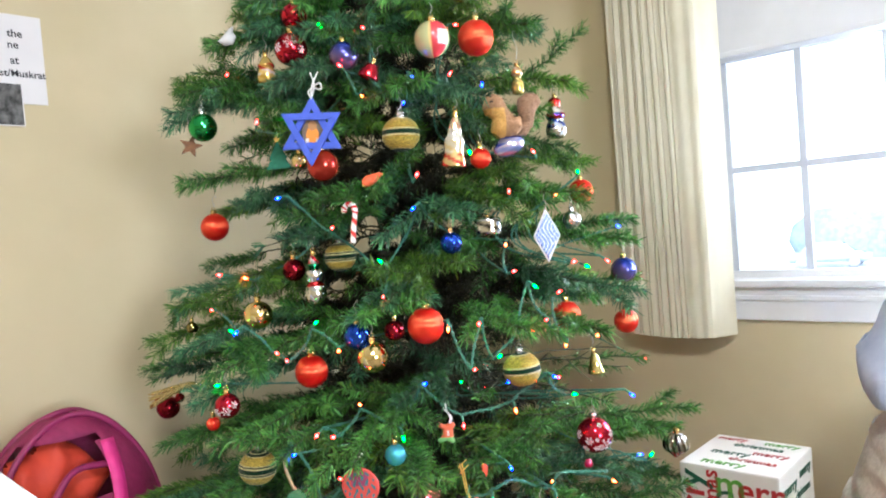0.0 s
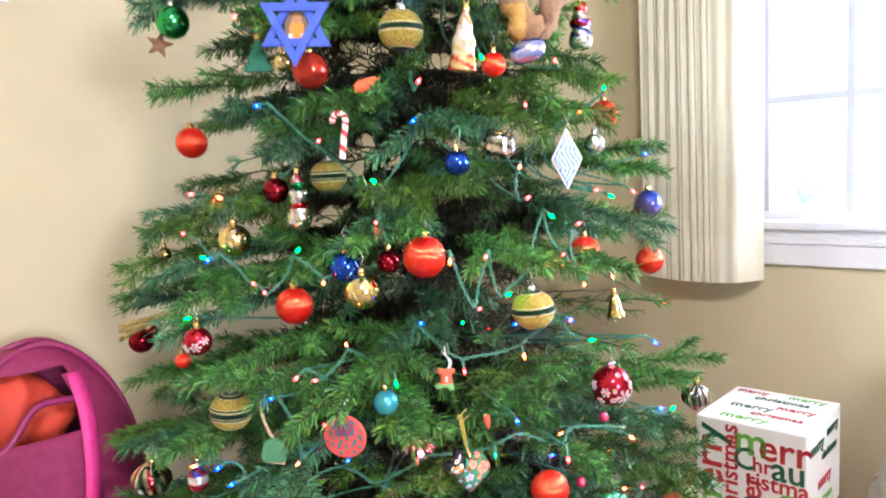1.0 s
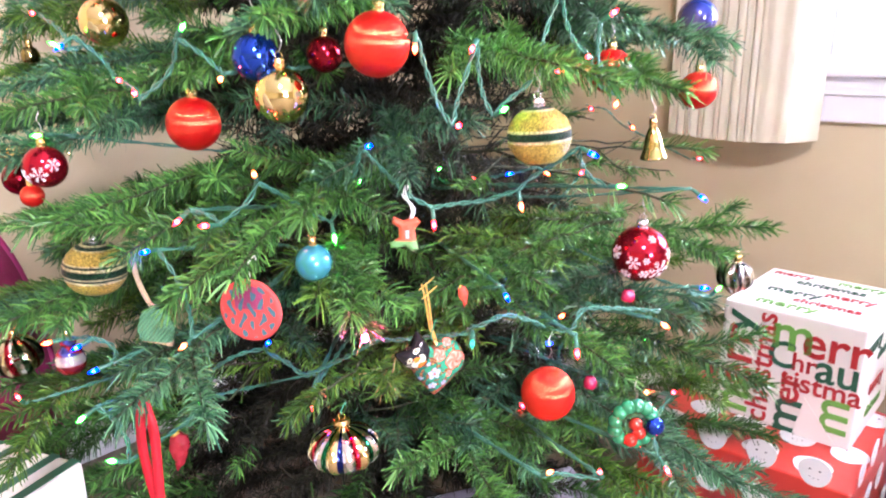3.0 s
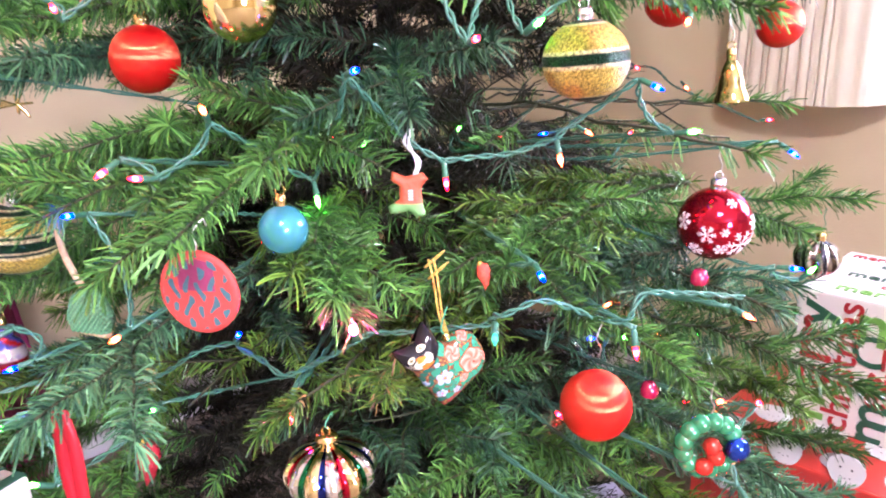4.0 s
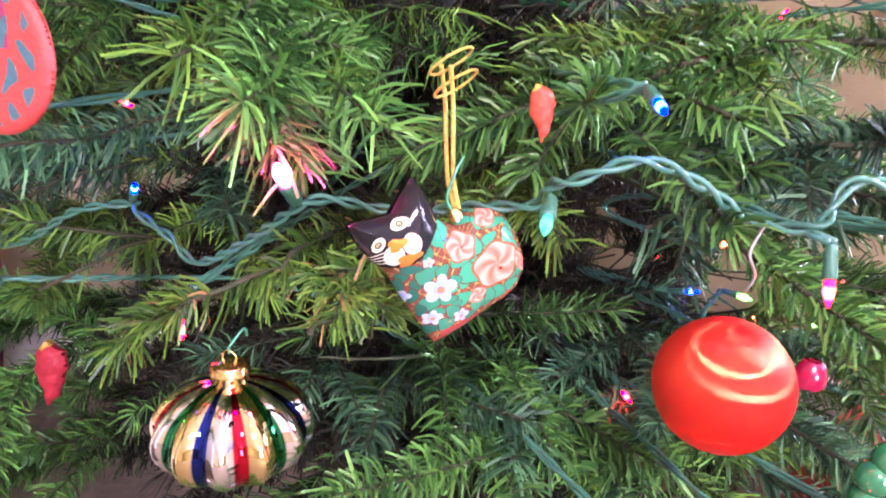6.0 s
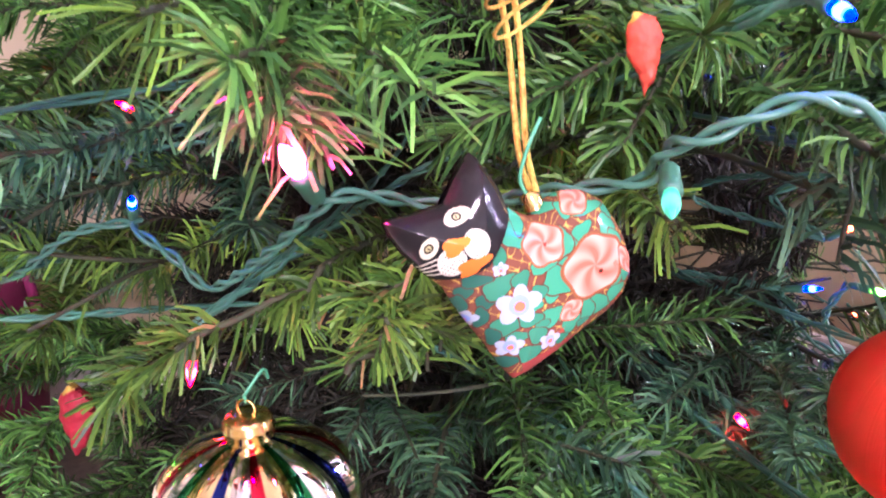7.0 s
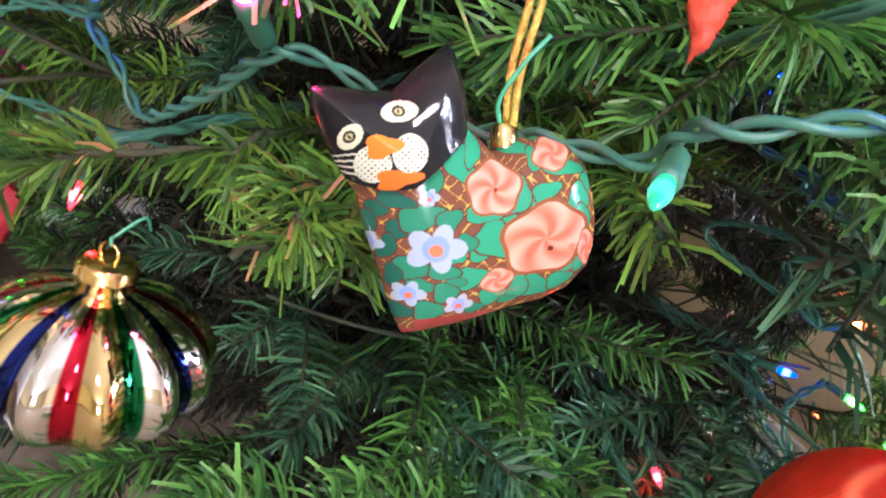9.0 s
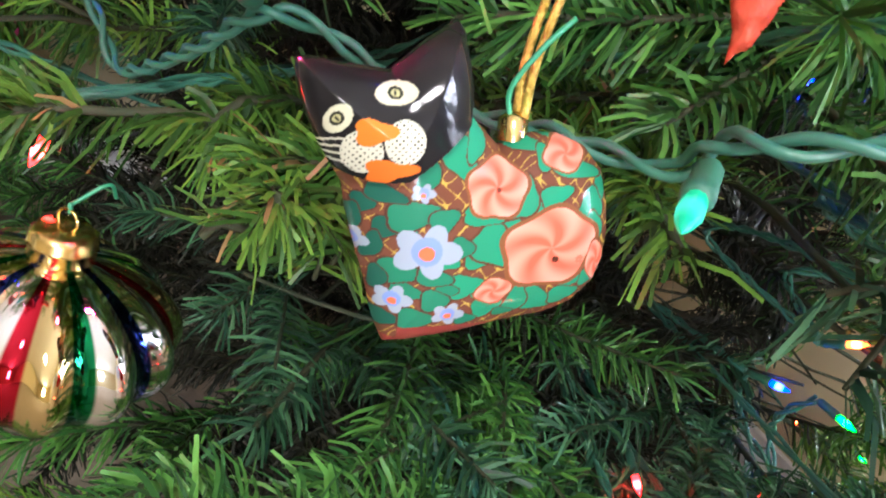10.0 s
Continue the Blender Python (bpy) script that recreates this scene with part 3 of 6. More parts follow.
def snow_flakes(t, r, spots):
    """Frosted six-armed flakes laid on a ball. spots: (azimuth, height angle, size)."""
    for az, el, s in spots:
        n = Vector((math.cos(radians(az)) * math.cos(radians(el)), math.sin(radians(az)) * math.cos(radians(el)), math.sin(radians(el))))
        m = n.to_track_quat("Z", "Y").to_matrix()
        pieces = []
        for k in range(6):
            a = math.radians(60 * k)
            arm = [(math.cos(a) * q * s, math.sin(a) * q * s) for q in (0.08, 0.35, 0.7, 1.0)]
            lines = [arm]
            for q in (0.45, 0.72):
                for sg in (-1, 1):
                    b = a + sg * 0.9
                    lines.append([(math.cos(a) * q * s, math.sin(a) * q * s), (math.cos(a) * q * s + math.cos(b) * 0.3 * s, math.sin(a) * q * s + math.sin(b) * 0.3 * s)])
            for ln_ in lines:
                pts = [(m @ Vector((x, y, math.sqrt(max(r * r - x * x - y * y, 0))))).normalized() * (r + 0.0002) for x, y in ln_]
                pieces.append(tube(pts, 0.00022 + 0.014 * s, 5))
        v, f = joined(pieces)
        mesh_ob("snowflake", v, f, M_WHITE, t, label="white frosted snowflake")


rs = ball((0.263, 1.224, 0.829), 0.064, M_MIRROR_RED, "shiny red glass ball with white snowflakes", "snowflake_ball", 0.018, M_SILVERCAP, clear=1.0)
snow_flakes(rs, 0.032, [(-62, -22, 0.013), (-118, -5, 0.008), (-95, -30, 0.006), (-92, 0, 0.004), (-140, -35, 0.007), (-35, 10, 0.007), (-75, 45, 0.005), (-10, -25, 0.009), (-160, 10, 0.008)])
rs = ball((-0.238, 1.313, 1.580), 0.062, M_MIRROR_RED, "red glass ball with a white snowflake", "snowflake_ball", 0.02)
snow_flakes(rs, 0.031, [(-80, 15, 0.013), (-130, 0, 0.009), (-40, -10, 0.008)])
rs = ball((-0.377, 1.183, 0.942), 0.044, M_MIRROR_RED, "red glass ball with frosted flakes", "snowflake_ball", 0.02, clear=0.7)
snow_flakes(rs, 0.022, [(-80, -15, 0.009), (-130, -20, 0.008), (-40, 10, 0.007)])
ball((-0.230, 1.326, 1.645), 0.05, M_MIRROR_RED, "red and white glass ball", "red_ball", 0.02, colour=None)


def globe_paint(th, u):
    a = (np.degrees(th) % 360)
    c = np.tile(RGB(0.45, 0.45, 0.22), (len(th), 1))
    c[(a > 265) & (a < 330)] = RGB(0.6, 0.05, 0.06)
    if 0.35 < u < 0.6:
        c[(a > 285) & (a < 325)] = RGB(0.75, 0.7, 0.7)
    c[(a > 258) & (a < 266)] = RGB(0.7, 0.55, 0.2)
    c[(a > 330) | (a < 60)] = RGB(0.06, 0.2, 0.07)
    return c


ball((0.031, 1.243, 1.558), 0.066, M_PAINT, "painted ball in red, white and olive panels", "painted_ball", 0.03, colour=globe_paint, hookm=M_STRING)


# ribbed glass melons with coloured stripes
def striped(palette, ribs, twist):
    def f(th, u):
        k = np.floor(((th / (2 * np.pi) + twist * u) % 1.0) * ribs * 3).astype(int)
        return np.array([palette[q % len(palette)] for q in k])
    return f


def fluted(colours, ground, first):
    """Twelve painted stripes on the ridges of a ribbed body, with bare foil between them; first: the azimuth of the first stripe."""
    def f(th, u):
        k = ((np.degrees(th) - first) / 30.0 + 0.5) % 12
        on = np.abs(k % 1 - 0.5) < (0.175 if u < 0.9 else 0.3)
        return np.where(on[:, None], np.array([colours[int(q) % len(colours)] for q in k]), np.array([ground[int(q + 0.5) % len(ground)] for q in k]))
    return f


def melon(p, d, label, paint, ribs, lean, up=0.02, branch=True, segs=144, turn=0, squash=0.86, tip=False, clear=1.0, depth=0.055, phase=0.0, cap_r=None):
    r = d / 2
    prof = []
    for i in range(49):
        a = math.pi * i / 48
        z = -r * squash * math.cos(a) * (0.86 if i < 24 else 1.1)
        rr = r * math.sin(a) ** (0.75 if i < 24 else 1.08)
        if i > 41:
            rr = max(rr, r * 0.17)
        if tip and i < 9:
            z -= r * 0.35 * (1 - i / 9) ** 2
        prof.append((max(rr, 1e-5), z))
    w = lambda th, u: 1 - depth * np.cos((th - phase) * ribs) * math.sin(math.pi * u) ** 0.6
    return ball(p, d, M_FOIL, label, "ribbed_ornament", up, profile=prof, segs=segs, warp=w, colour=paint, lean=lean, turn=turn,
                group="ribbed glass ornaments", clear=clear, branch=branch, bodyname="glass_body", cap_r=cap_r, hookm=M_HOOKG)


SIL, DKG, DKB, RD = (0.9, 0.88, 0.82), (0.02, 0.22, 0.1), (0.02, 0.035, 0.22), (0.6, 0.02, 0.04)
melon((-0.0655, 1.108, 0.653), 0.073, "silver and gold ribbed glass ornament striped red, blue and green",
      fluted([RD, (0.01, 0.20, 0.07), DKB], [SIL, (0.85, 0.66, 0.3), SIL, SIL, (0.82, 0.7, 0.42)], -58), 12, -2, 0.004, branch=False, segs=240, squash=0.66, phase=radians(-58), cap_r=0.0088)
CLEAR.append((np.array((-0.064, 1.114, 0.655)), 0.038, np.array((0.56, -0.64, 0.53))))
melon((0.489, 1.51, 0.705), 0.056, "silver ribbed glass ornament with dark stripes", striped([SIL, (0.1, 0.1, 0.12), SIL, (0.2, 0.16, 0.12)], 9, 0.12), 9, 4, 0.02, tip=True)
melon((-0.523, 1.29, 0.676), 0.066, "copper and silver swirled glass ornament", striped([(0.8, 0.66, 0.4), (0.5, 0.03, 0.05), SIL, (0.05, 0.12, 0.06)], 8, 0.15), 8, 6, 0.02)


# figures of glass, each one turned body with painted rings
def figure(p, prof, paint, label, name, up=0.02, lean=0, turn=0, material=M_GLOSS, squeeze=1.0, clear=0.9):
    t = thing(name, label, "ornament", p, "glass figures", m=Matrix.Translation(p) @ Matrix.Rotation(radians(lean), 4, "Y") @ Matrix.Rotation(radians(turn), 4, "Z"))
    pts = smooth_path([(r, 0, z) for r, z in prof], 6)
    prof2 = [(max(q[0], 1e-5), q[2]) for q in pts]
    v, f = lathe(prof2, 28)
    v[:, 1] *= squeeze
    th = np.arange(28) * 2 * np.pi / 28
    cols = np.concatenate([paint(th, z) for _, z in prof2])
    mesh_ob("figure_body", v, f, material, t, colours=cols)
    top = prof[-1][1]
    cap(t, top, 0.004)
    hook(t, top + 0.012, top + 0.012 + up)
    hang(p, max(r for r, _ in prof) * 1.3, top + 0.012 + up, clear)
    return t


def rings(*stops):
    def f(th, z):
        for lim, c, c2 in stops:
            if z <= lim:
                k = (np.sin(th * 3 + z * 400) > 0.3)[:, None]
                return np.where(k, RGB(*c2), RGB(*c))
        return np.tile(RGB(*stops[-1][1]), (len(th), 1))
    return f


figure((-0.21, 1.208, 1.149), [(1e-4, -0.045), (0.013, -0.042), (0.019, -0.03), (0.017, -0.013), (0.012, -0.006), (0.015, 0.004), (0.014, 0.014), (0.008, 0.02), (0.012, 0.024), (0.01, 0.03), (0.004, 0.042)],
       rings((-0.012, (0.85, 0.84, 0.83), (0.7, 0.68, 0.66)), (-0.003, RED, RED), (0.018, (0.85, 0.84, 0.83), (0.6, 0.6, 0.6)), (0.028, (0.03, 0.3, 0.12), (0.03, 0.2, 0.1)), (1, (0.7, 0.05, 0.1), WHITE)),
       "silver glass snow figure with red scarf and green hat", "glass_figure", 0.015, material=M_FOIL)
figure((0.054, 1.142, 1.362), [(1e-4, -0.042), (0.018, -0.042), (0.02, -0.036), (0.016, -0.015), (0.017, 0.0), (0.012, 0.012), (0.011, 0.02), (0.008, 0.03), (0.003, 0.043)],
       rings((-0.02, (0.7, 0.5, 0.2), RED), (0.0, (0.8, 0.75, 0.6), (0.8, 0.62, 0.3)), (0.02, (0.85, 0.82, 0.75), (0.8, 0.75, 0.6)), (1, (0.75, 0.6, 0.35), (0.7, 0.3, 0.2))),
       "gold and white glass figure in a pointed hood", "glass_figure", 0.025, lean=6, squeeze=0.7)
figure((0.271, 1.45, 1.43), [(1e-4, -0.045), (0.016, -0.043), (0.022, -0.03), (0.019, -0.014), (0.016, -0.008), (0.02, 0.002), (0.016, 0.014), (0.013, 0.02), (0.013, 0.034), (0.006, 0.04)],
       rings((-0.022, SIL, (0.6, 0.6, 0.65)), (-0.006, (0.7, 0.75, 0.85), BLUE), (0.008, RED, (0.05, 0.08, 0.4)), (0.02, SIL, (0.8, 0.5, 0.4)), (1, RED, RED)),
       "red, blue and silver glass soldier figure", "glass_figure", 0.015, turn=40, material=M_FOIL)
figure((-0.289, 1.317, 1.546), [(1e-4, -0.025), (0.016, -0.025), (0.018, -0.01), (0.014, 0.002), (0.016, 0.008), (0.01, 0.018), (0.004, 0.026)],
       rings((-0.012, GOLD, (0.6, 0.35, 0.05)), (0.0, (0.85, 0.6, 0.2), WHITE), (0.01, (0.7, 0.4, 0.1), RED), (1, GOLD, GOLD)), "amber glass house ornament with gold trim", "glass_figure", 0.03)
figure((0.186, 1.334, 1.493), [(1e-4, -0.03), (0.011, -0.028), (0.012, -0.01), (0.008, 0.0), (0.012, 0.01), (0.006, 0.022)],
       rings((-0.008, (0.7, 0.55, 0.15), (0.4, 0.3, 0.1)), (0.004, (0.3, 0.3, 0.1), GOLD), (1, (0.8, 0.4, 0.15), (0.8, 0.6, 0.4))), "small amber glass figure on a long thread", "glass_figure", 0.06)
figure((-0.422, 1.244, 0.699), [(1e-4, -0.024), (0.012, -0.022), (0.018, -0.01), (0.015, 0.004), (0.008, 0.012), (0.01, 0.018), (0.004, 0.026)],
       rings((-0.01, (0.35, 0.03, 0.06), RED), (0.002, SIL, (0.7, 0.6, 0.7)), (1, (0.1, 0.12, 0.5), RED)), "maroon and silver glass figure", "glass_figure", 0.015)
figure((0.150, 1.222, 1.356), [(1e-4, -0.02), (0.02, -0.015), (0.028, -0.004), (0.026, 0.006), (0.012, 0.016), (0.004, 0.02)],
       rings((-0.008, (0.2, 0.25, 0.5), (0.6, 0.2, 0.3)), (0.004, (0.3, 0.35, 0.7), (0.7, 0.6, 0.7)), (1, (0.5, 0.5, 0.7), BLUE)), "lilac and blue glass bird figure", "glass_figure", 0.012, squeeze=0.6, lean=-20)
figure((0.283, 1.276, 0.948), [(0.014, -0.02), (0.0155, -0.018), (0.012, -0.008), (0.0095, 0.004), (0.006, 0.014), (0.002, 0.019)], lambda th, z: np.tile(RGB(0.7, 0.6, 0.22), (len(th), 1)),
       "small gold metal bell", "bell", 0.025, material=M_FOIL, lean=-5)
figure((-0.527, 1.449, 1.053), [(1e-4, -0.012), (0.01, -0.009), (0.012, 0.0), (0.009, 0.008), (0.003, 0.012)], lambda th, z: np.tile(RGB(0.35, 0.28, 0.1), (len(th), 1)),
       "small round brass jingle bell", "bell", 0.02, material=M_FOIL)
figure((-0.087, 1.264, 1.517), [(0.018, -0.015), (0.02, -0.012), (0.015, 0.0), (0.01, 0.01), (0.003, 0.015)], lambda th, z: np.tile(RGB(0.5, 0.03, 0.05), (len(th), 1)),
       "dark red glass bell", "bell", 0.02, material=M_GLOSS, lean=25)
figure((0.102, 1.223, 1.217), [(1e-4, -0.016), (0.022, -0.015), (0.024, 0.0), (0.022, 0.014), (0.004, 0.017)], rings((1, (0.75, 0.74, 0.72), (0.12, 0.12, 0.12))),
       "silver foil lantern ornament", "lantern_ornament", 0.014, material=M_FOIL, squeeze=0.7)

# six-pointed star of painted wood with a small picture in its middle
st = thing("star_ornament", "blue painted wooden six-pointed star with a small picture", "ornament", (-0.185, 1.168, 1.402), turn=-6)
st.rotation_euler = Euler((0, radians(4), radians(-6)))
R6, BW = 0.060, 0.0115
for flip in (0, 1):
    c = [(R6 * math.sin(radians(120 * k + 180 * flip)), R6 * math.cos(radians(120 * k + 180 * flip))) for k in range(3)]
    for k in range(3):
        a, b = Vector((*c[k], 0)), Vector((*c[(k + 1) % 3], 0))
        d = (b - a).normalized()
        nn = Vector((-d.y, d.x, 0))
        if nn.dot(-(a + b)) < 0:
            nn = -nn
        a2, b2 = a + nn * BW + d * BW * 1.73, b + nn * BW - d * BW * 1.73
        bar = slab([(a.x, a.y), (b.x, b.y), (b2.x, b2.y), (a2.x, a2.y)], 0.005, "star_bar", M_BLUEWOOD, st, bevel=0.0006)
        bar.location.y = -0.0055 * flip
o = [(-0.019, -0.022), (0.019, -0.022), (0.019, 0.022), (-0.019, 0.022)]
v, f, uv = inflate(o, 0.0015, 36, 0.002)
cc = np.tile(RGB(0.16, 0.12, 0.08), (len(uv), 1))
cc[(uv[:, 0] / 0.011) ** 2 + ((uv[:, 1] + 0.006) / 0.015) ** 2 < 1] = RGB(0.75, 0.25, 0.03)
cc[(uv[:, 0] / 0.008) ** 2 + ((uv[:, 1] - 0.010) / 0.008) ** 2 < 1] = RGB(0.4, 0.2, 0.08)
cc[(np.abs(np.abs(uv[:, 0]) - 0.009) < 0.003) & (np.abs(uv[:, 1] + 0.016) < 0.004)] = RGB(0.7, 0.65, 0.55)
pc = mesh_ob("picture", v, f, M_CLAY, st, colours=cc)
pc.location.y = 0.004
v, f = joined([tube(smooth_path(q, 8), 0.0014, 6) for q in (
    [(0, 0, 0.055), (0.002, -0.003, 0.075), (0.012, 0.0, 0.10)], [(0, 0, 0.055), (0.006, -0.003, 0.078), (-0.002, 0.0, 0.10)],
    [(0.003, -0.003, 0.074), (0.016, -0.004, 0.080), (0.018, -0.003, 0.070), (0.003, -0.003, 0.073)],
    [(0.003, -0.003, 0.074), (-0.004, -0.004, 0.065), (0.001, -0.003, 0.054)])])
mesh_ob("string_bow", v, f, M_STRING, st, label="white string tied in a bow")
hang((-0.185, 1.168, 1.402), 0.058, 0.1, 0.95)

# rhombus of foil
di = thing("diamond_ornament", "blue and silver foil rhombus ornament", "ornament", (0.213, 1.281, 1.19), turn=12)
slab([(0, -0.05), (0.0265, 0), (0, 0.05), (-0.0265, 0)], 0.004, "rim", M_GREY, di, bevel=0.001)
v, f, uv = inflate([(0, -0.0455), (0.0238, 0), (0, 0.0455), (-0.0238, 0)], 0.0015, 110, 0.004)
scribble = (np.abs(np.sin(uv[:, 0] * 420 + 3 * np.sin(uv[:, 1] * 110))) < 0.30) | (np.abs(np.sin(uv[:, 1] * 260 + 4 * np.sin(uv[:, 0] * 170))) < 0.14)
mesh_ob("foil_face", v + np.array((0, -0.0022, 0)), f, M_FOILPAPER, di, colours=np.where(scribble[:, None], RGB(0.55, 0.60, 0.74), RGB(0.12, 0.18, 0.40)))
hook(di, 0.05, 0.075, M_HOOK)
hang((0.213, 1.281, 1.19), 0.04, 0.075, 1.0)

# striped cane of clay
cn = thing("candy_cane", "red and white striped clay cane", "ornament", (-0.131, 1.165, 1.242), turn=-10)
pts = smooth_path([(0.000, 0, -0.034), (0.003, 0, -0.01), (0.007, 0, 0.012), (0.008, 0, 0.022), (0.003, 0, 0.031), (-0.006, 0, 0.031), (-0.011, 0, 0.024), (-0.011, 0, 0.018)], 14)
v, f = tube(pts, 0.0048, 14)
k = np.repeat(np.arange(len(pts)), 14)
ang = np.tile(np.arange(14), len(pts))
mesh_ob("cane_body", v, f, M_PAINT, cn, colours=np.where((((k / 13.0 + ang / 14.0) % 1.0) < 0.42)[:, None], RGB(0.65, 0.04, 0.04), RGB(0.8, 0.77, 0.74)))
hang((-0.131, 1.165, 1.242), 0.03, 0.036, 1.0)

# little stuffed squirrel on a branch
sq = thing("plush_squirrel", "small brown plush squirrel with a bushy tail", "ornament", (0.154, 1.216, 1.407), turn=10)
body = [(-0.046, 0.018), (-0.040, 0.034), (-0.026, 0.04), (-0.012, 0.034), (-0.004, 0.018), (0.004, 0.004), (0.02, -0.004), (0.024, -0.022), (0.01, -0.036), (-0.022, -0.038), (-0.034, -0.026), (-0.030, -0.004), (-0.042, 0.004)]
tail = [(0.012, -0.036), (0.03, -0.036), (0.044, -0.02), (0.05, 0.006), (0.062, 0.022), (0.056, 0.036), (0.036, 0.040), (0.020, 0.03), (0.018, 0.008), (0.024, -0.012)]
v1, f1, uv1 = inflate(body, 0.022, 46)
v2, f2, uv2 = inflate(tail, 0.014, 40)
v, f = joined([(v1, f1), (v2 + np.array((0, 0.006, 0)), f2)])
uv = np.concatenate([uv1, uv2])
cols = np.tile(RGB(0.36, 0.2, 0.1), (len(uv), 1)) * (0.8 + 0.4 * np.random.rand(len(uv), 1))
bel = (np.arange(len(uv)) < len(uv1)) & (uv[:, 0] < -0.012) & (uv[:, 1] < 0.012)
cols[bel] = RGB(0.6, 0.34, 0.09) * (0.8 + 0.4 * np.random.rand(bel.sum(), 1))
cols[(np.arange(len(uv)) >= len(uv1))] *= RGB(0.9, 0.95, 1.1)
cols[(uv[:, 0] + 0.034) ** 2 + (uv[:, 1] - 0.024) ** 2 < 0.0022 ** 2] = RGB(0.02, 0.015, 0.01)
mesh_ob("figure_body", v + np.random.normal(0, 0.0006, v.shape), f, mat("plush_fur", (1, 1, 1), 0.95, 0, attr="paint", bump=0.8, bump_scale=700), sq, colours=cols)
hang(Vector(sq.location), 0.055, -0.035, 1.0)

# dove, copper star, green felt tree, tassel
dv = thing("dove_ornament", "white porcelain dove sitting on a twig", "ornament", (-0.401, 1.461, 1.654))
v, f, uv = inflate([(-0.022, -0.008), (-0.006, -0.016), (0.012, -0.014), (0.02, 0.0), (0.014, 0.012), (0.016, 0.024), (0.006, 0.018), (-0.008, 0.004)], 0.010, 30)
mesh_ob("figure_body", v, f, M_WHITE, dv)
hang(Vector(dv.location), 0.02, -0.014, 1.0)
cs = thing("star_ornament", "dark copper five-pointed star", "ornament", (-0.455, 1.34, 1.418), turn=10)
slab([((0.024 if k % 2 == 0 else 0.010) * math.sin(math.pi * k / 5 + 0.3), (0.024 if k % 2 == 0 else 0.010) * math.cos(math.pi * k / 5 + 0.3)) for k in range(10)], 0.004, "star_body",
     mat("copper", (0.25, 0.12, 0.06), 0.4, 0.8, (0.12, 0.07, 0.04), 90), cs, bevel=0.001)
hook(cs, 0.022, 0.06)
hang((-0.455, 1.34, 1.418), 0.022, 0.06, 1.0)
gt = thing("felt_tree", "dark green felt tree cut-out with a gold star", "ornament", (-0.265, 1.248, 1.373))
slab([(-0.024, -0.022), (0.024, -0.022), (0.012, -0.004), (0.017, -0.004), (0.0, 0.028), (-0.017, -0.004), (-0.012, -0.004)], 0.005, "tree_body", mat("green_felt", (0.03, 0.17, 0.10), 0.95, 0, (0.02, 0.12, 0.07), 200, 0.5, 600), gt, bevel=0.001)
slab([((0.007 if k % 2 == 0 else 0.003) * math.sin(math.pi * k / 5), 0.031 + (0.007 if k % 2 == 0 else 0.003) * math.cos(math.pi * k / 5)) for k in range(10)], 0.003, "gold_star", M_GOLDCAP, gt)
hook(gt, 0.034, 0.055)
hang(Vector(gt.location), 0.022, 0.055, 0.9)
ts = thing("gold_tassel", "gold foil tassel spread sideways", "ornament", (-0.575, 1.50, 0.908))
pieces = [tube(smooth_path([(0.04, 0, 0.012), (0.0, -0.004 + 0.004 * math.sin(k), 0.012 + 0.006 * math.cos(k)), (-0.07, -0.012 + 0.016 * math.sin(k * 2.1), -0.012 + 0.016 * math.cos(k * 1.7))], 6), 0.0016, 5) for k in range(34)]
v, f = joined(pieces)
mesh_ob("fringe", v, f, M_MIRROR_GOLD, ts)
v, f = joined([tube(smooth_path([(0.04, 0, 0.012), (0.05 + 0.012 * math.cos(k * 1.3), 0, 0.014 + 0.02 * math.sin(k * 1.3)), (0.042, 0, 0.013)], 6), 0.0014, 5) for k in range(5)])
mesh_ob("bow", v, f, M_MIRROR_GOLD, ts)
hang((-0.575, 1.50, 0.91), 0.035, 0.03, 1.0)

# clay pieces
sk = thing("clay_stocking", "orange and green clay stocking on a white string", "ornament", (0.003, 1.16, 0.875), m=Matrix.Translation((0.003, 1.16, 0.875)) @ Matrix.Scale(0.86, 4))
v, f, uv = inflate([(-0.016, 0.018), (-0.004, 0.013), (0.012, 0.017), (0.017, 0.011), (0.010, 0.002), (0.011, -0.01), (0.014, -0.023), (0.006, -0.026), (-0.002, -0.019), (-0.012, -0.022), (-0.020, -0.021), (-0.021, -0.015), (-0.010, -0.008), (-0.010, 0.004), (-0.018, 0.010)], 0.006, 50, 0.006)
cc = np.where((uv[:, 1] < -0.0115)[:, None], RGB(0.16, 0.38, 0.12), RGB(0.6, 0.11, 0.045))
cc[(np.abs(uv[:, 0] - 0.001) < 0.002) & (np.abs(uv[:, 1] + 0.003) < 0.006) & (np.sin(uv[:, 1] * 2500) > -0.3)] = RGB(0.55, 0.6, 0.6)
mesh_ob("figure_body", v, f, M_CLAY, sk, colours=cc)
v, f = joined([tube(smooth_path(q, 8), 0.0016, 6) for q in ([(0.004, 0, 0.014), (0.007, -0.002, 0.024), (0.004, 0, 0.034), (-0.004, 0, 0.045), (0.002, 0.004, 0.056)], [(0.006, 0, 0.014), (0.010, -0.002, 0.027), (0.003, 0.001, 0.036), (0.0, 0, 0.047), (0.004, 0.005, 0.056)])])
mesh_ob("string", v, f, M_STRING, sk)
hang((0.003, 1.16, 0.88), 0.026, 0.055, 1.0)
dk = thing("clay_disk", "round red clay disk painted with blue-green strokes", "ornament", (-0.139, 1.070, 0.823), turn=-10)
v, f, uv = inflate([(0.031 * math.sin(2 * math.pi * k / 40), 0.031 * math.cos(2 * math.pi * k / 40)) for k in range(40)], 0.003, 120, 0.004)
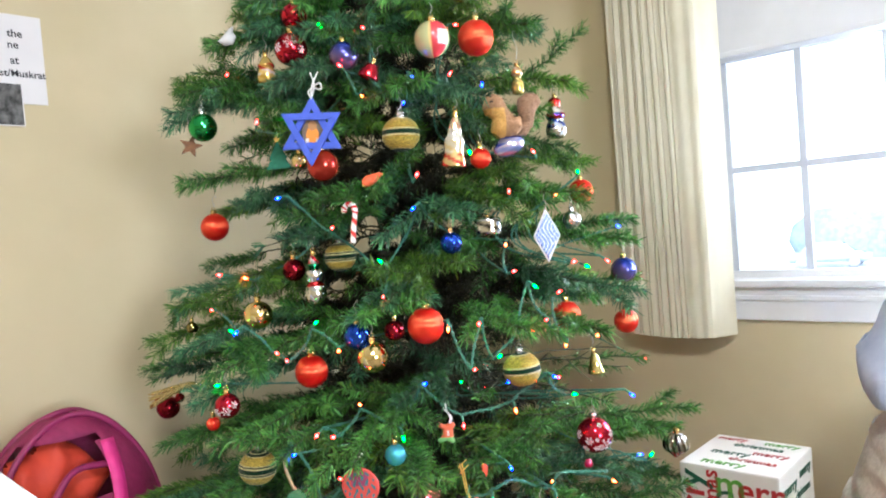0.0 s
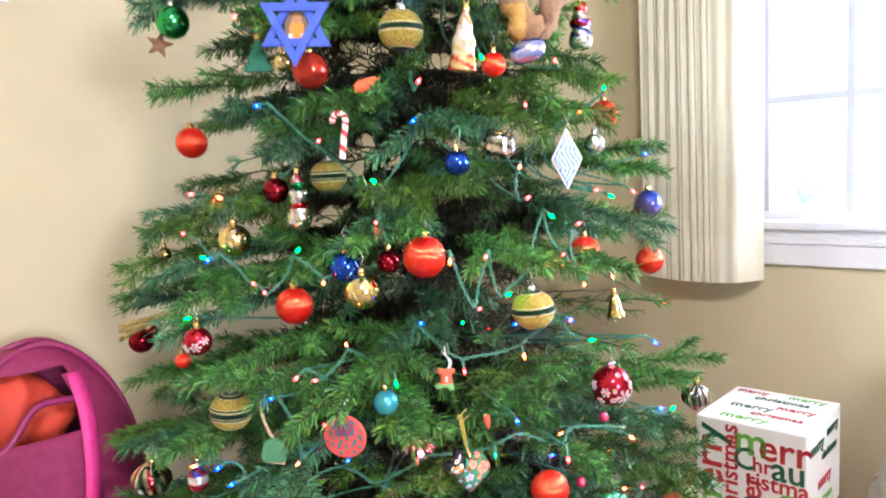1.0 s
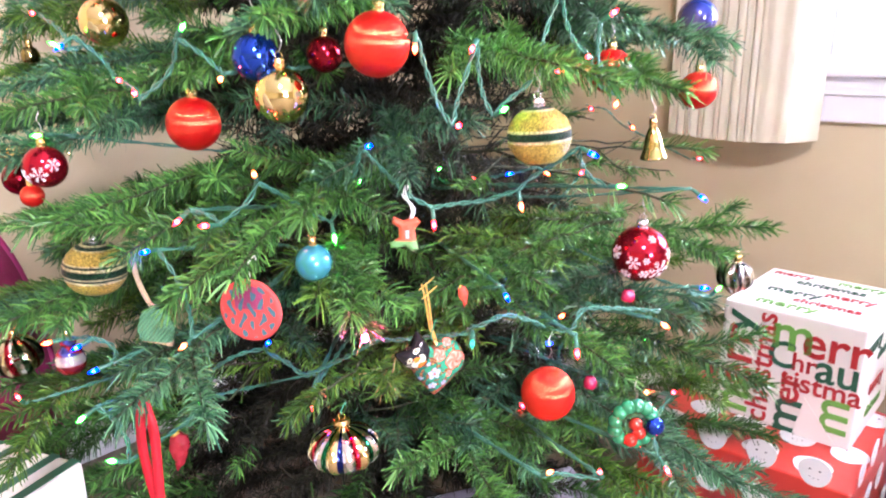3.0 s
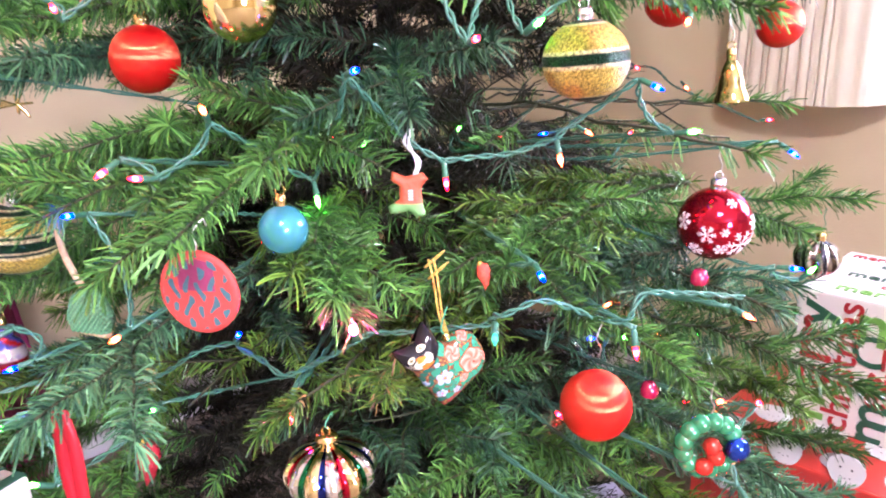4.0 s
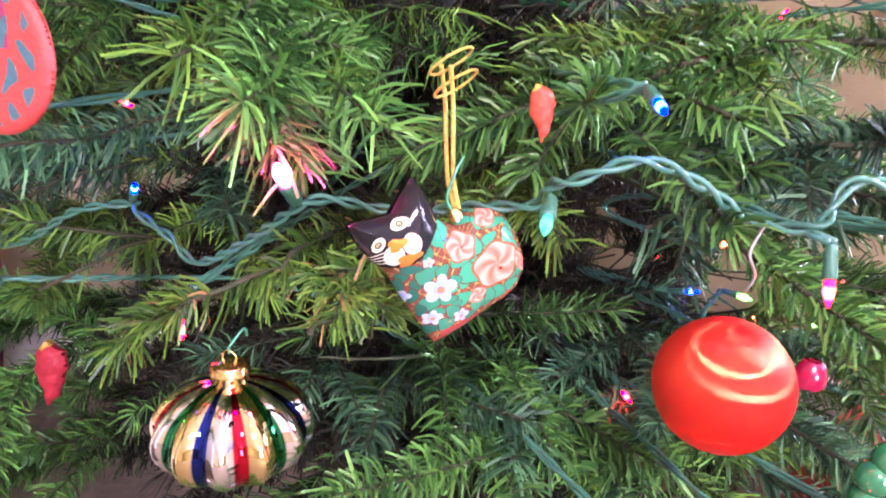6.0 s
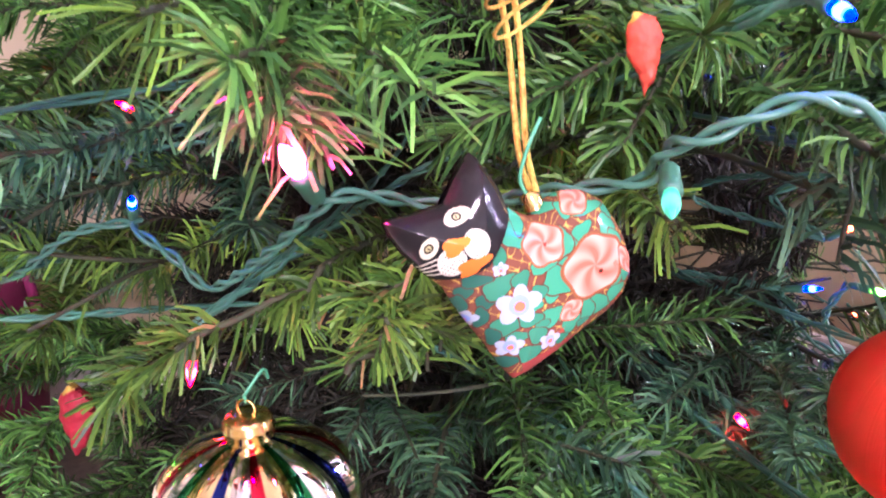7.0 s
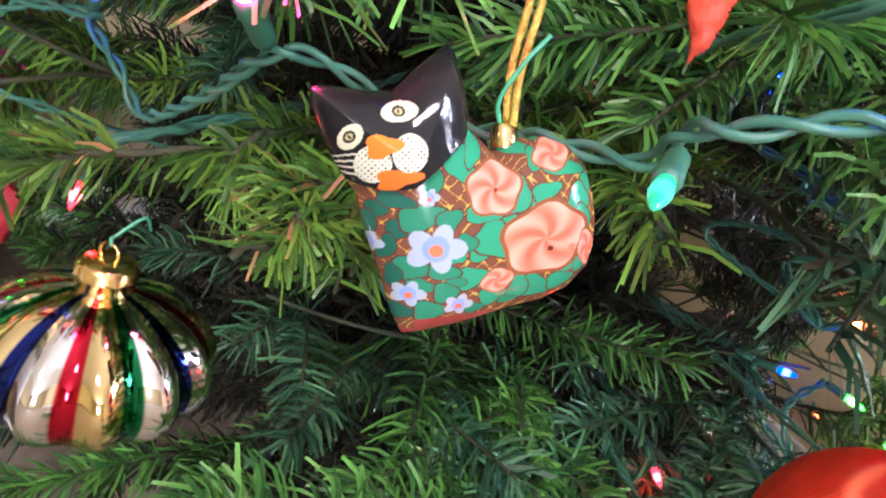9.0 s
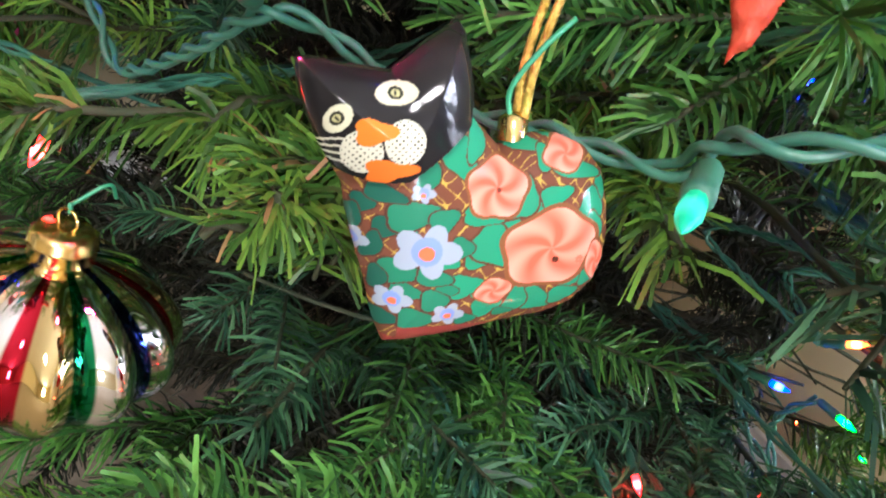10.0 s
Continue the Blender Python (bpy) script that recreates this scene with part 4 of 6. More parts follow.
rr = np.hypot(uv[:, 0], uv[:, 1])
dash = (np.sin(uv[:, 0] * 620 + 1.3 * np.sin(uv[:, 1] * 300)) + 0.8 * np.sin(uv[:, 1] * 430 + 2.0 * np.sin(uv[:, 0] * 350))) > 0.5
cc = np.tile(RGB(0.5, 0.055, 0.04), (len(uv), 1))
cc[dash & (rr < 0.027)] = RGB(0.04, 0.13, 0.15)
cc[(uv[:, 1] > 0.002) & (rr < 0.025) & ~dash & (np.abs(uv[:, 0]) < 0.014)] = RGB(0.25, 0.03, 0.09)
mesh_ob("disk_body", v, f, M_CLAY, dk, colours=cc)
hook(dk, 0.029, 0.045, M_STRING)
hang((-0.139, 1.070, 0.823), 0.031, 0.04, 0.6)
hg = thing("clay_tree", "green clay tree with a tan base on tan twine", "ornament", (-0.257, 1.127, 0.785), turn=-10)
v, f, uv = inflate([(-0.018, -0.018), (0.016, -0.022), (0.022, -0.004), (0.014, 0.016), (0.0, 0.022), (-0.014, 0.014), (-0.021, -0.004)], 0.006, 60, 0.006)
nz = np.sin(uv[:, 0] * 1400) * np.sin(uv[:, 1] * 1300)
v[:, 1] *= 1 + 0.25 * nz
mesh_ob("figure_body", v, f, M_CLAY, hg, colours=np.where((uv[:, 1] < -0.0165)[:, None], RGB(0.5, 0.33, 0.2), RGB(0.06, 0.20, 0.09) * (1 + 0.4 * nz[:, None])))
v, f = tube(smooth_path([(0.0, 0, 0.02), (-0.004, -0.003, 0.03), (-0.012, -0.004, 0.055), (-0.018, 0.002, 0.082)], 8), 0.0028, 7)
mesh_ob("twine", v, f, M_TWINE, hg)
hang((-0.257, 1.127, 0.785), 0.022, 0.08, 0.7)
CLEAR.append((np.array((-0.268, 1.122, 0.84)), 0.012, np.array((0.0, -1.0, 0.1))))

# beaded glass wreath
wr = thing("glass_wreath", "green beaded glass wreath with red berries and a blue bow", "ornament", (0.24, 1.121, 0.672), turn=8)
for k in range(13):
    a = 2 * math.pi * k / 13
    v, f = lathe(sphere_profile(0.0085, 10), 14)
    mesh_ob("bead", v + np.array((0.021 * math.cos(a), 0.0, 0.021 * math.sin(a))), f, mat("green_glass", (0.02, 0.30, 0.12), 0.1, 0.35, (0.02, 0.2, 0.08), 60, coat_weight=1.0) if k == 0 else bpy.data.materials["green_glass"], wr)
for x, z in ((-0.006, -0.014), (0.003, -0.006), (-0.001, 0.004)):
    v, f = lathe(sphere_profile(0.0075, 10), 14)
    mesh_ob("berry", v + np.array((x, -0.008, z)), f, M_REDGLASS, wr)
v, f = lathe(sphere_profile(0.010, 10), 14)
mesh_ob("blue_knot", v * np.array((1, 0.8, 1)) + np.array((0.02, -0.009, 0.0)), f, M_MIRROR_BLUE, wr)
hook(wr, 0.028, 0.045)
hang((0.24, 1.121, 0.672), 0.034, 0.045, 1.0)


# small red birds of felt
def bird(p, label, body, lean=0.0, up=0.02, s=1.0):
    t = thing("felt_bird", label, "ornament", p, "felt birds", m=Matrix.Translation(p) @ Matrix.Rotation(radians(lean), 4, "Y"))
    v, f, uv = inflate([(x * s, z * s) for x, z in ((-0.02, 0.004), (-0.010, 0.013), (0.002, 0.011), (0.02, -0.004), (0.026, -0.016), (0.014, -0.012), (0.0, -0.012), (-0.012, -0.006))], 0.007 * s, 34)
    v += 0.0005 * s * np.sin(v[:, [2, 0, 1]] * np.array((700, 620, 560)) / s)
    cols = np.tile(RGB(*body), (len(uv), 1))
    cols[uv[:, 0] < -0.015 * s] = RGB(0.75, 0.5, 0.08)
    mesh_ob("figure_body", v, f, M_CLAY, t, colours=cols)
    hang(p, 0.016 * s, up, 0.8, branch=False)


bird((0.061, 1.133, 0.815), "orange-red felt bird perched above the cat", (0.66, 0.08, 0.035), 55, s=0.5)
bird((-0.093, 1.165, 1.312), "orange-red felt bird clipped on a branch", (0.72, 0.12, 0.04), -50, s=0.9)
bird((-0.33, 1.31, 0.53), "dark red felt bird with a yellow beak", (0.42, 0.02, 0.03), 70, s=1.3)
rb = thing("red_ribbon", "red satin ribbon hanging in a loop", "ribbon", (-0.240, 1.043, 0.743))
pts = smooth_path([(0, 0, 0.0), (0.006, -0.002, -0.03), (0.004, 0, -0.07), (0.001, 0, -0.13), (-0.004, 0.01, -0.14), (-0.014, 0.012, -0.06), (-0.004, 0.002, 0.0)], 10)
v = np.concatenate([[np.array(q) + np.array((-0.0045, 0, 0)), np.array(q) + np.array((0.0045, 0.002, 0))] for q in pts])
o = mesh_ob("ribbon_strip", v, [(2 * i, 2 * i + 1, 2 * i + 3, 2 * i + 2) for i in range(len(pts) - 1)], mat("red_ribbon_satin", (0.55, 0.02, 0.03), 0.3, 0, (0.42, 0.015, 0.02), 40), rb)
o.modifiers.new("thickness", "SOLIDIFY").thickness = 0.0006
hang(Vector(rb.location) + Vector((0, 0, -0.06)), 0.03, 0.06, 0.8)
ball((-0.259, 1.267, 1.165), 0.042, M_DARKRED, "maroon patterned glass ball deep in the tree", "red_ball", 0.02, clear=0.8)

def rosebud(p):
    t = thing("rosebud_ornament", "deep pink glass rosebud clipped on a twig", "ornament", p, "rosebuds")
    for k in range(7):
        a = 2.4 * k
        v, f = lathe([(1e-4, -0.006), (0.0045, -0.004), (0.0055, 0.001), (0.004, 0.006), (0.0015, 0.008)], 12)
        w = mesh_ob("petal", v * np.array((1, 0.6, 1)), f, bpy.data.materials.get("rose_glass") or mat("rose_glass", (0.45, 0.01, 0.07), 0.12, 0.3, (0.35, 0.01, 0.05), 60, coat_weight=1.0), t)
        w.matrix_basis = Matrix.Rotation(a, 4, "Z") @ pose(0, 0.0045 if k else 0, 0, 12, 0, 0)
    hang(p, 0.012, 0.0, 1.0, branch=False)


rosebud((0.243, 1.19, 0.79))
rosebud((0.20, 1.16, 0.70))
ball((-0.074, 1.171, 1.052), 0.036, M_DARKRED, "maroon glass ball set back among the branches", "red_ball", 0.02, clear=0.9)
ball((-0.170, 1.257, 1.183), 0.058, M_GLITTER, "dark green and gold glitter ball set back in the tree", "glitter_ball", 0.02, M_SILVERCAP, 0.92, gl, group="glitter balls")

# lacquered cat with painted flowers
CX, CY, CK = 430.0, 430.0, 0.1555 / 1259.5 / 1.375
cat_m = look((0.058, 0.967, 0.805), (-0.291, 2.759, -0.011), 26.5)
cat_at = cat_m @ Vector(((CX / 1.375 + 508 - 784) * 0.148 / 1259.5, -(CY / 1.375 + 20 - 441) * 0.148 / 1259.5, -0.148))
cat_turn = Matrix.Translation(cat_at) @ cat_m.to_quaternion().to_matrix().to_4x4() @ pose(0, 0, 0, -90, 0, 0) @ pose(0, 0, 0, 16, 0, 14)
ct = thing("cat_ornament", "black lacquered cat with a coat of painted roses and leaves", "ornament", cat_at, m=cat_turn)
outline = [(44, 158), (75, 154), (145, 166), (235, 172), (305, 112), (386, 58), (406, 84), (418, 140), (428, 200), (434, 262), (500, 325), (560, 296), (640, 292), (710, 318), (760, 370),
           (785, 450), (795, 520), (790, 590), (770, 650), (715, 705), (640, 735), (540, 752), (420, 780), (300, 797), (250, 797), (225, 740), (205, 650), (180, 570), (155, 480), (145, 420), (95, 340), (62, 265), (45, 200)]
ol = [((x - CX) * CK, -(y - CY) * CK) for x, y in outline]
v, f, uv = inflate(ol, 0.0105, 320, 0.016)
ex, px, py = uv[:, 0] / CK + CX, uv[:, 0] / CK + CX + 26, -uv[:, 1] / CK + CY + 18
col = np.tile(RGB(0.16, 0.055, 0.03), (len(px), 1))
rng = np.random.default_rng(3)


def blob(cx, cy, rx, ry, c, turn=0.0, lobes=0, amp=0.2, edge=None):
    a = math.radians(turn)
    dx, dy = px - cx, py - cy
    x, y = (dx * math.cos(a) + dy * math.sin(a)) / rx, (-dx * math.sin(a) + dy * math.cos(a)) / ry
    r, th = np.hypot(x, y), np.arctan2(y, x)
    lim = 1 + (amp * np.cos(lobes * th) if lobes else 0)
    if edge is not None:
        col[r < lim * 1.12] = RGB(*edge)
    m = r < lim
    col[m] = RGB(*c)
    return m, r, th


# gold scrolls over the brown ground
scroll = np.sin(px * 0.07 + 2 * np.sin(py * 0.05)) * np.sin(py * 0.065 + 2 * np.sin(px * 0.045))
col[np.abs(scroll) < 0.06] = RGB(0.5, 0.33, 0.06)
LEAF, LEAF2, DKL, ROSE, PALE = (0.02, 0.27, 0.145), (0.018, 0.20, 0.11), (0.012, 0.105, 0.07), (0.80, 0.13, 0.07), (0.90, 0.38, 0.28)
for cx, cy, rx, ry, tn in ((600, 480, 30, 26, 10), (465, 585, 30, 24, 0), (400, 590, 26, 20, 20), (545, 520, 30, 24, 60), (700, 640, 30, 20, 0), (760, 430, 22, 40, 10), (590, 640, 34, 20, -20), (480, 660, 24, 20, 0), (420, 365, 45, 38, 60), (455, 330, 22, 45, 10), (570, 330, 45, 18, 10), (560, 450, 35, 50, 30), (500, 555, 52, 45, 40), (735, 470, 36, 45, 20), (690, 380, 65, 22, 10), (640, 440, 40, 22, -20),
                           (440, 650, 42, 28, -10), (620, 690, 45, 32, 15), (500, 705, 36, 26, -20), (690, 680, 40, 24, -10), (750, 640, 26, 22, 0), (650, 305, 40, 14, 10), (570, 690, 26, 40, 20), (620, 360, 24, 28, 0), (470, 490, 46, 20, 5), (750, 520, 26, 40, 0)):
    blob(cx, cy, rx, ry, LEAF, tn, 3, 0.16, edge=(0.10, 0.04, 0.02))
for cx, cy, rx, ry, tn in ((260, 520, 30, 24, 0), (310, 530, 26, 20, 40), (430, 560, 26, 24, 0), (310, 665, 36, 20, 10), (210, 470, 26, 22, 0), (265, 740, 30, 22, 0), (400, 660, 26, 18, 0), (315, 490, 58, 32, -10), (345, 400, 24, 42, 10), (290, 620, 48, 28, 5), (370, 628, 40, 22, 10), (385, 500, 34, 26, -30), (185, 510, 24, 36, 30), (235, 565, 20, 34, 20), (335, 735, 40, 28, 0), (375, 685, 32, 26, 0),
                           (455, 738, 26, 16, 0), (255, 445, 46, 20, 15), (250, 640, 20, 30, 0), (545, 722, 26, 12, 0)):
    blob(cx, cy, rx, ry, LEAF2 if cx > 280 else DKL, tn, 3, 0.14, edge=(0.08, 0.03, 0.02))
for cx, cy, rx, ry, pet in ((640, 560, 112, 86, 5), (503, 428, 68, 62, 5), (668, 350, 52, 36, 4), (770, 600, 30, 50, 4), (512, 662, 42, 30, 4), (715, 590, 10, 10, 0)):
    m, r, th = blob(cx, cy, rx, ry, ROSE, -15, pet, 0.07, edge=(0.22, 0.08, 0.03))
    k = np.clip(0.55 * r + 0.35 * np.cos(pet * th * 1.0 + 5 * r), 0, 1)[:, None]
    col[m] = (RGB(*ROSE) * (1 - k) + RGB(*PALE) * k)[m]
blob(652, 586, 9, 8, (0.08, 0.02, 0.01))
blob(508, 432, 6, 6, (0.2, 0.04, 0.02))
for cx, cy, s in ((352, 570, 1.0), (285, 688, 0.55), (412, 722, 0.5), (192, 560, 0.5), (336, 440, 0.35)):
    for k in range(5):
        a = 2 * math.pi * k / 5 - 1.2
        m, r, th = blob(cx + 44 * s * math.cos(a), cy + 28 * s * math.sin(a), 36 * s, 26 * s, (0.32, 0.38, 0.46), math.degrees(a))
        col[m & (np.hypot(px - cx, py - cy) < 34 * s)] = RGB(0.2, 0.3, 0.62)
    blob(cx, cy + 5, 18 * s, 16 * s, (0.75, 0.16, 0.06))
# black head, cut off at the collar
head = (py < 262) & (ex < 436) | (((px - 250) / 195) ** 2 + ((py - 270) / 150) ** 2 < 1) & (py < 430)
head &= ~((px > 300) & (py > 300 + (436 - px) * 0.86))
col[head] = RGB(0.012, 0.011, 0.012)
hd = head.copy()
for x, y, tn in ((266, 234, -8), (150, 290, -52)):
    w = 44 if x > 200 else 34
    blob(x, y, w, 24, (0.62, 0.6, 0.42), tn)
    blob(x - 2, y, 16, 13, (0.03, 0.03, 0.02), tn)
    blob(x - 2, y, 9, 8, (0.45, 0.42, 0.2), tn)
    blob(x - 2, y, 3, 6, (0.02, 0.02, 0.02), tn)
for x, y in ((200, 355), (285, 330)):
    blob(x, y, 42, 46, (0.62, 0.62, 0.48))
    m = (np.hypot((px - x) / 40, (py - y) / 44) < 1) & (np.sin(px * 0.42) * np.sin(py * 0.42) > 0.62)
    col[m] = RGB(0.04, 0.04, 0.03)
blob(222, 312, 42, 26, (0.75, 0.20, 0.02), -5, 3, 0.2)
blob(256, 392, 52, 24, (0.75, 0.17, 0.02), -8, 3, 0.25)
for k in range(4):
    d = np.abs((py - (330 + 17 * k)) - 0.0022 * (px - 165) ** 2 + 0.2 * (165 - px) * (k - 1) * 0.4)
    col[(d < 2.4) & (px > 92) & (px < 168) & hd] = RGB(0.6, 0.58, 0.45)
rim = (py > 757 + (px < 300) * 30 - np.clip((px - 600) * 0.35, 0, 100))
col[rim] = RGB(0.3, 0.05, 0.04)
# the head stands proud of the body
v[:, 1] -= np.where((v[:, 1] < 0) & hd, 0.004 * np.clip(1 - ((px - 250) / 230) ** 2 - ((py - 250) / 190) ** 2, 0, 1) ** 0.5, 0)
mesh_ob("figure_body", v, f, M_LACQUER, ct, colours=col)
top = Vector(((535 - CX) * CK, 0.0, -(305 - CY) * CK))
v, f = lathe([(0.0032, -0.001), (0.0032, 0.0035), (0.001, 0.005)], 14)
mesh_ob("cap", v + np.array(top), f, M_GOLDCAP, ct)
inv = cat_turn.inverted()
tw = cat_turn @ top
cord = [tw + Vector((0, 0, 0.003)), tw.lerp(Vector((0.026, 1.115, 0.794)), 0.7), Vector((0.024, 1.120, 0.814)), Vector((0.021, 1.122, 0.829))]
for off in (Vector((0.0011, 0, 0)), Vector((-0.0011, 0.001, 0))):
    pts = smooth_path([inv @ (c + off * (0.9 + 0.35 * i)) for i, c in enumerate(cord)], 10)
    v, f = tube(pts, 0.0010, 7)
    mesh_ob("gold_cord", v, f, M_GOLDCORD, ct, label="gold hanging cord")
v, f = tube(smooth_path([inv @ (tw + Vector(q)) for q in ((0, 0, 0.001), (-0.004, -0.002, 0.008), (-0.002, -0.002, 0.018), (0.001, 0, 0.026))], 8), 0.0006, 6)
mesh_ob("hook", v, f, M_HOOKG, ct, label="green wire hook")
cwp = tuple(cat_at)
CLEAR.append((np.array(cwp), 0.044, np.array(((cat_m.translation - cat_at).normalized()))))
CLEAR.append((np.array(cwp), 0.036, np.array((0.0, -1.0, 0.1))))
for q in ((0.024, 1.118, 0.831), (0.027, 1.115, 0.823)):
    c0 = inv @ Vector(q)
    v, f = tube(smooth_path([c0 + Vector((0.010 * math.cos(a), 0.006 * math.sin(a), 0.003 * math.cos(a + 1))) for a in np.linspace(0, 6.0, 9)], 5), 0.0006, 6)
    mesh_ob("cord_loop", v, f, M_GOLDCORD, ct)


# ---- strings of small lamps ----
v_s, f_s = lathe([(1e-5, -0.017), (0.0022, -0.017), (0.0032, -0.014), (0.0032, -0.006), (0.0036, -0.004), (0.0036, 0.0), (0.0028, 0.0012), (1e-5, 0.0012)], 10)
v_b, f_b = lathe([(0.0024, 0.0012), (0.0027, 0.004), (0.0027, 0.008), (0.0019, 0.0115), (0.0009, 0.0145), (1e-5, 0.016)], 10)
LAMP = {}
for cname, m in COLOURS.items():
    me = bpy.data.meshes.new("bulb")
    me.from_pydata([tuple(q) for q in v_b], [], f_b)
    me.materials.append(m)
    me.shade_smooth()
    LAMP[cname] = me
ME_SOCKET = bpy.data.meshes.new("socket")
ME_SOCKET.from_pydata([tuple(q) for q in v_s], [], f_s)
ME_SOCKET.materials.append(M_SOCKET)
ME_SOCKET.shade_smooth()
LAMPS = []


def light(colour, p, d=None):
    """A lamp with its glass at p, pointing along d."""
    p = Vector(p)
    o = Vector((p.x - TREE.x, p.y - TREE.y, 0)).normalized()
    d = Vector(d).normalized() if d else (o * 0.7 + Vector((random.uniform(-0.8, 0.8), random.uniform(-0.5, 0.2), random.uniform(-0.9, 0.9)))).normalized()
    LAMPS.append((colour, p - d * 0.006, d))
    CLEAR.append((np.array(p), 0.0065, np.array(outward(p))))


def lights(colour, *ps):
    for p in ps:
        light(colour, p)


lights("pink", (-0.096, 1.278, 1.600), (0.077, 1.309, 1.598), (-0.412, 1.472, 1.580), (-0.311, 1.298, 1.448), (-0.166, 1.177, 1.237), (-0.429, 1.296, 1.100), (-0.409, 1.296, 1.166), (-0.276, 1.162, 1.030), (-0.258, 1.150, 1.019))
lights("pink", (-0.085, 1.136, 1.115), (-0.137, 1.221, 1.522), (0.201, 1.293, 1.349), (0.145, 1.231, 1.277), (0.070, 1.143, 1.055), (0.159, 1.173, 1.033), (0.189, 1.194, 1.046), (0.260, 1.279, 1.138), (0.221, 1.228, 1.090))
lights("pink", (0.141, 1.193, 1.136), (0.058, 1.092, 0.990), (-0.205, 1.083, 0.905), (-0.178, 1.077, 0.903), (0.344, 1.386, 1.127), (-0.014, 1.188, 1.317), (0.058, 1.260, 1.499), (-0.088, 1.241, 1.509))
lights("green", (-0.179, 1.304, 1.618), (-0.242, 1.252, 1.436), (-0.376, 1.233, 1.066), (-0.202, 1.147, 1.080), (-0.409, 1.230, 0.969), (0.176, 1.202, 1.105), (0.288, 1.303, 1.125), (0.102, 1.139, 1.000), (0.299, 1.395, 1.311))
lights("green", (-0.087, 1.152, 1.174), (0.081, 1.221, 1.349), (0.228, 1.182, 0.915), (0.375, 1.274, 0.769), (-0.297, 1.073, 0.660), (-0.336, 1.099, 0.692))
lights("blue", (-0.009, 1.238, 1.492), (-0.029, 1.218, 1.445), (-0.269, 1.229, 1.297), (-0.364, 1.221, 1.062), (-0.026, 1.174, 1.257), (0.115, 1.276, 1.477), (0.398, 1.505, 1.192), (-0.025, 1.104, 0.971), (0.195, 1.171, 0.950))
lights("blue", (0.351, 1.287, 0.878), (-0.251, 1.109, 0.869), (0.103, 1.095, 0.824), (0.348, 1.246, 0.779), (-0.318, 1.105, 0.744), (-0.342, 1.122, 0.762))
lights("amber", (-0.101, 1.224, 1.465), (-0.342, 1.235, 1.159), (-0.165, 1.126, 1.031), (0.019, 1.100, 1.056), (0.129, 1.198, 1.181), (-0.134, 1.101, 0.947), (0.283, 1.176, 0.760), (0.239, 1.301, 1.265), (0.221, 1.201, 0.997))
lights("amber", (-0.389, 1.149, 0.756), (0.146, 1.067, 0.650), (-0.211, 1.076, 0.783))
lights("pink", (-0.450, 1.175, 0.679), (0.293, 1.161, 0.688), (0.199, 1.086, 0.638), (0.284, 1.132, 0.607))
light("green", (-0.074, 1.169, 0.864), (0.2, -0.3, -1))
light("pink", (0.031, 1.177, 0.876), (0.1, -0.2, -1))
light("amber", (0.124, 1.189, 0.892), (0.2, -0.3, -1))
light("green", (-0.224, 1.135, 0.690), (0.0, -1, 0.1))
light("pink", (0.173, 1.096, 0.764), (0.1, -0.3, -1))
light("amber", (0.275, 1.20, 0.668), (0.1, -0.6, 0.5))
light("pink", (-0.101, 1.128, 0.689), (0.0, -0.35, -1))
# small lamps deep inside and on the far side
lights("red", (0.211, 1.350, 0.597), (0.141, 1.300, 0.595), (-0.205, 1.250, 0.775), (-0.130, 1.500, 0.869), (0.080, 1.500, 0.868), (0.251, 1.550, 0.864))
lights("green", (0.218, 1.350, 0.664), (0.031, 1.500, 0.881), (-0.090, 1.500, 0.863))
lights("amber", (0.197, 1.350, 0.704), (0.191, 1.500, 0.872))
lights("blue", (0.181, 1.350, 0.663), (0.135, 1.500, 0.872), (0.093, 1.250, 0.801))


def pair(points, parent, name="wire", r=0.0012, gap=0.0016, pitch=0.016):
    """Two insulated wires twisted round one another."""
    pts = np.array(smooth_path(points, 10))
    t = np.gradient(pts, axis=0)
    t /= np.linalg.norm(t, axis=1)[:, None] + 1e-9
    a = np.cross(t, (0.2, 0.1, 0.97))
    a /= np.linalg.norm(a, axis=1)[:, None] + 1e-9
    b = np.cross(t, a)
    s = np.concatenate([[0], np.cumsum(np.linalg.norm(np.diff(pts, axis=0), axis=1))])
    ph = s / pitch * 2 * np.pi * 0.5
    pieces = []
    for k in (0, np.pi):
        pieces.append(tube(pts + gap * (np.cos(ph + k)[:, None] * a + np.sin(ph + k)[:, None] * b), r, 6))
    v, f = joined(pieces)
    return mesh_ob(name, v, f, M_WIRE, parent)


def place_lamp(parent, colour, base, d, size=0.72):
    s = new("socket", ME_SOCKET)
    s.parent = parent
    s.matrix_basis = Matrix.Translation(base) @ d.to_track_quat("Z", "Y").to_matrix().to_4x4() @ Matrix.Scale(size, 4)
    b = new("bulb", LAMP[colour])
    b.parent = s
    tagged(b, "glowing %s bulb" % colour)


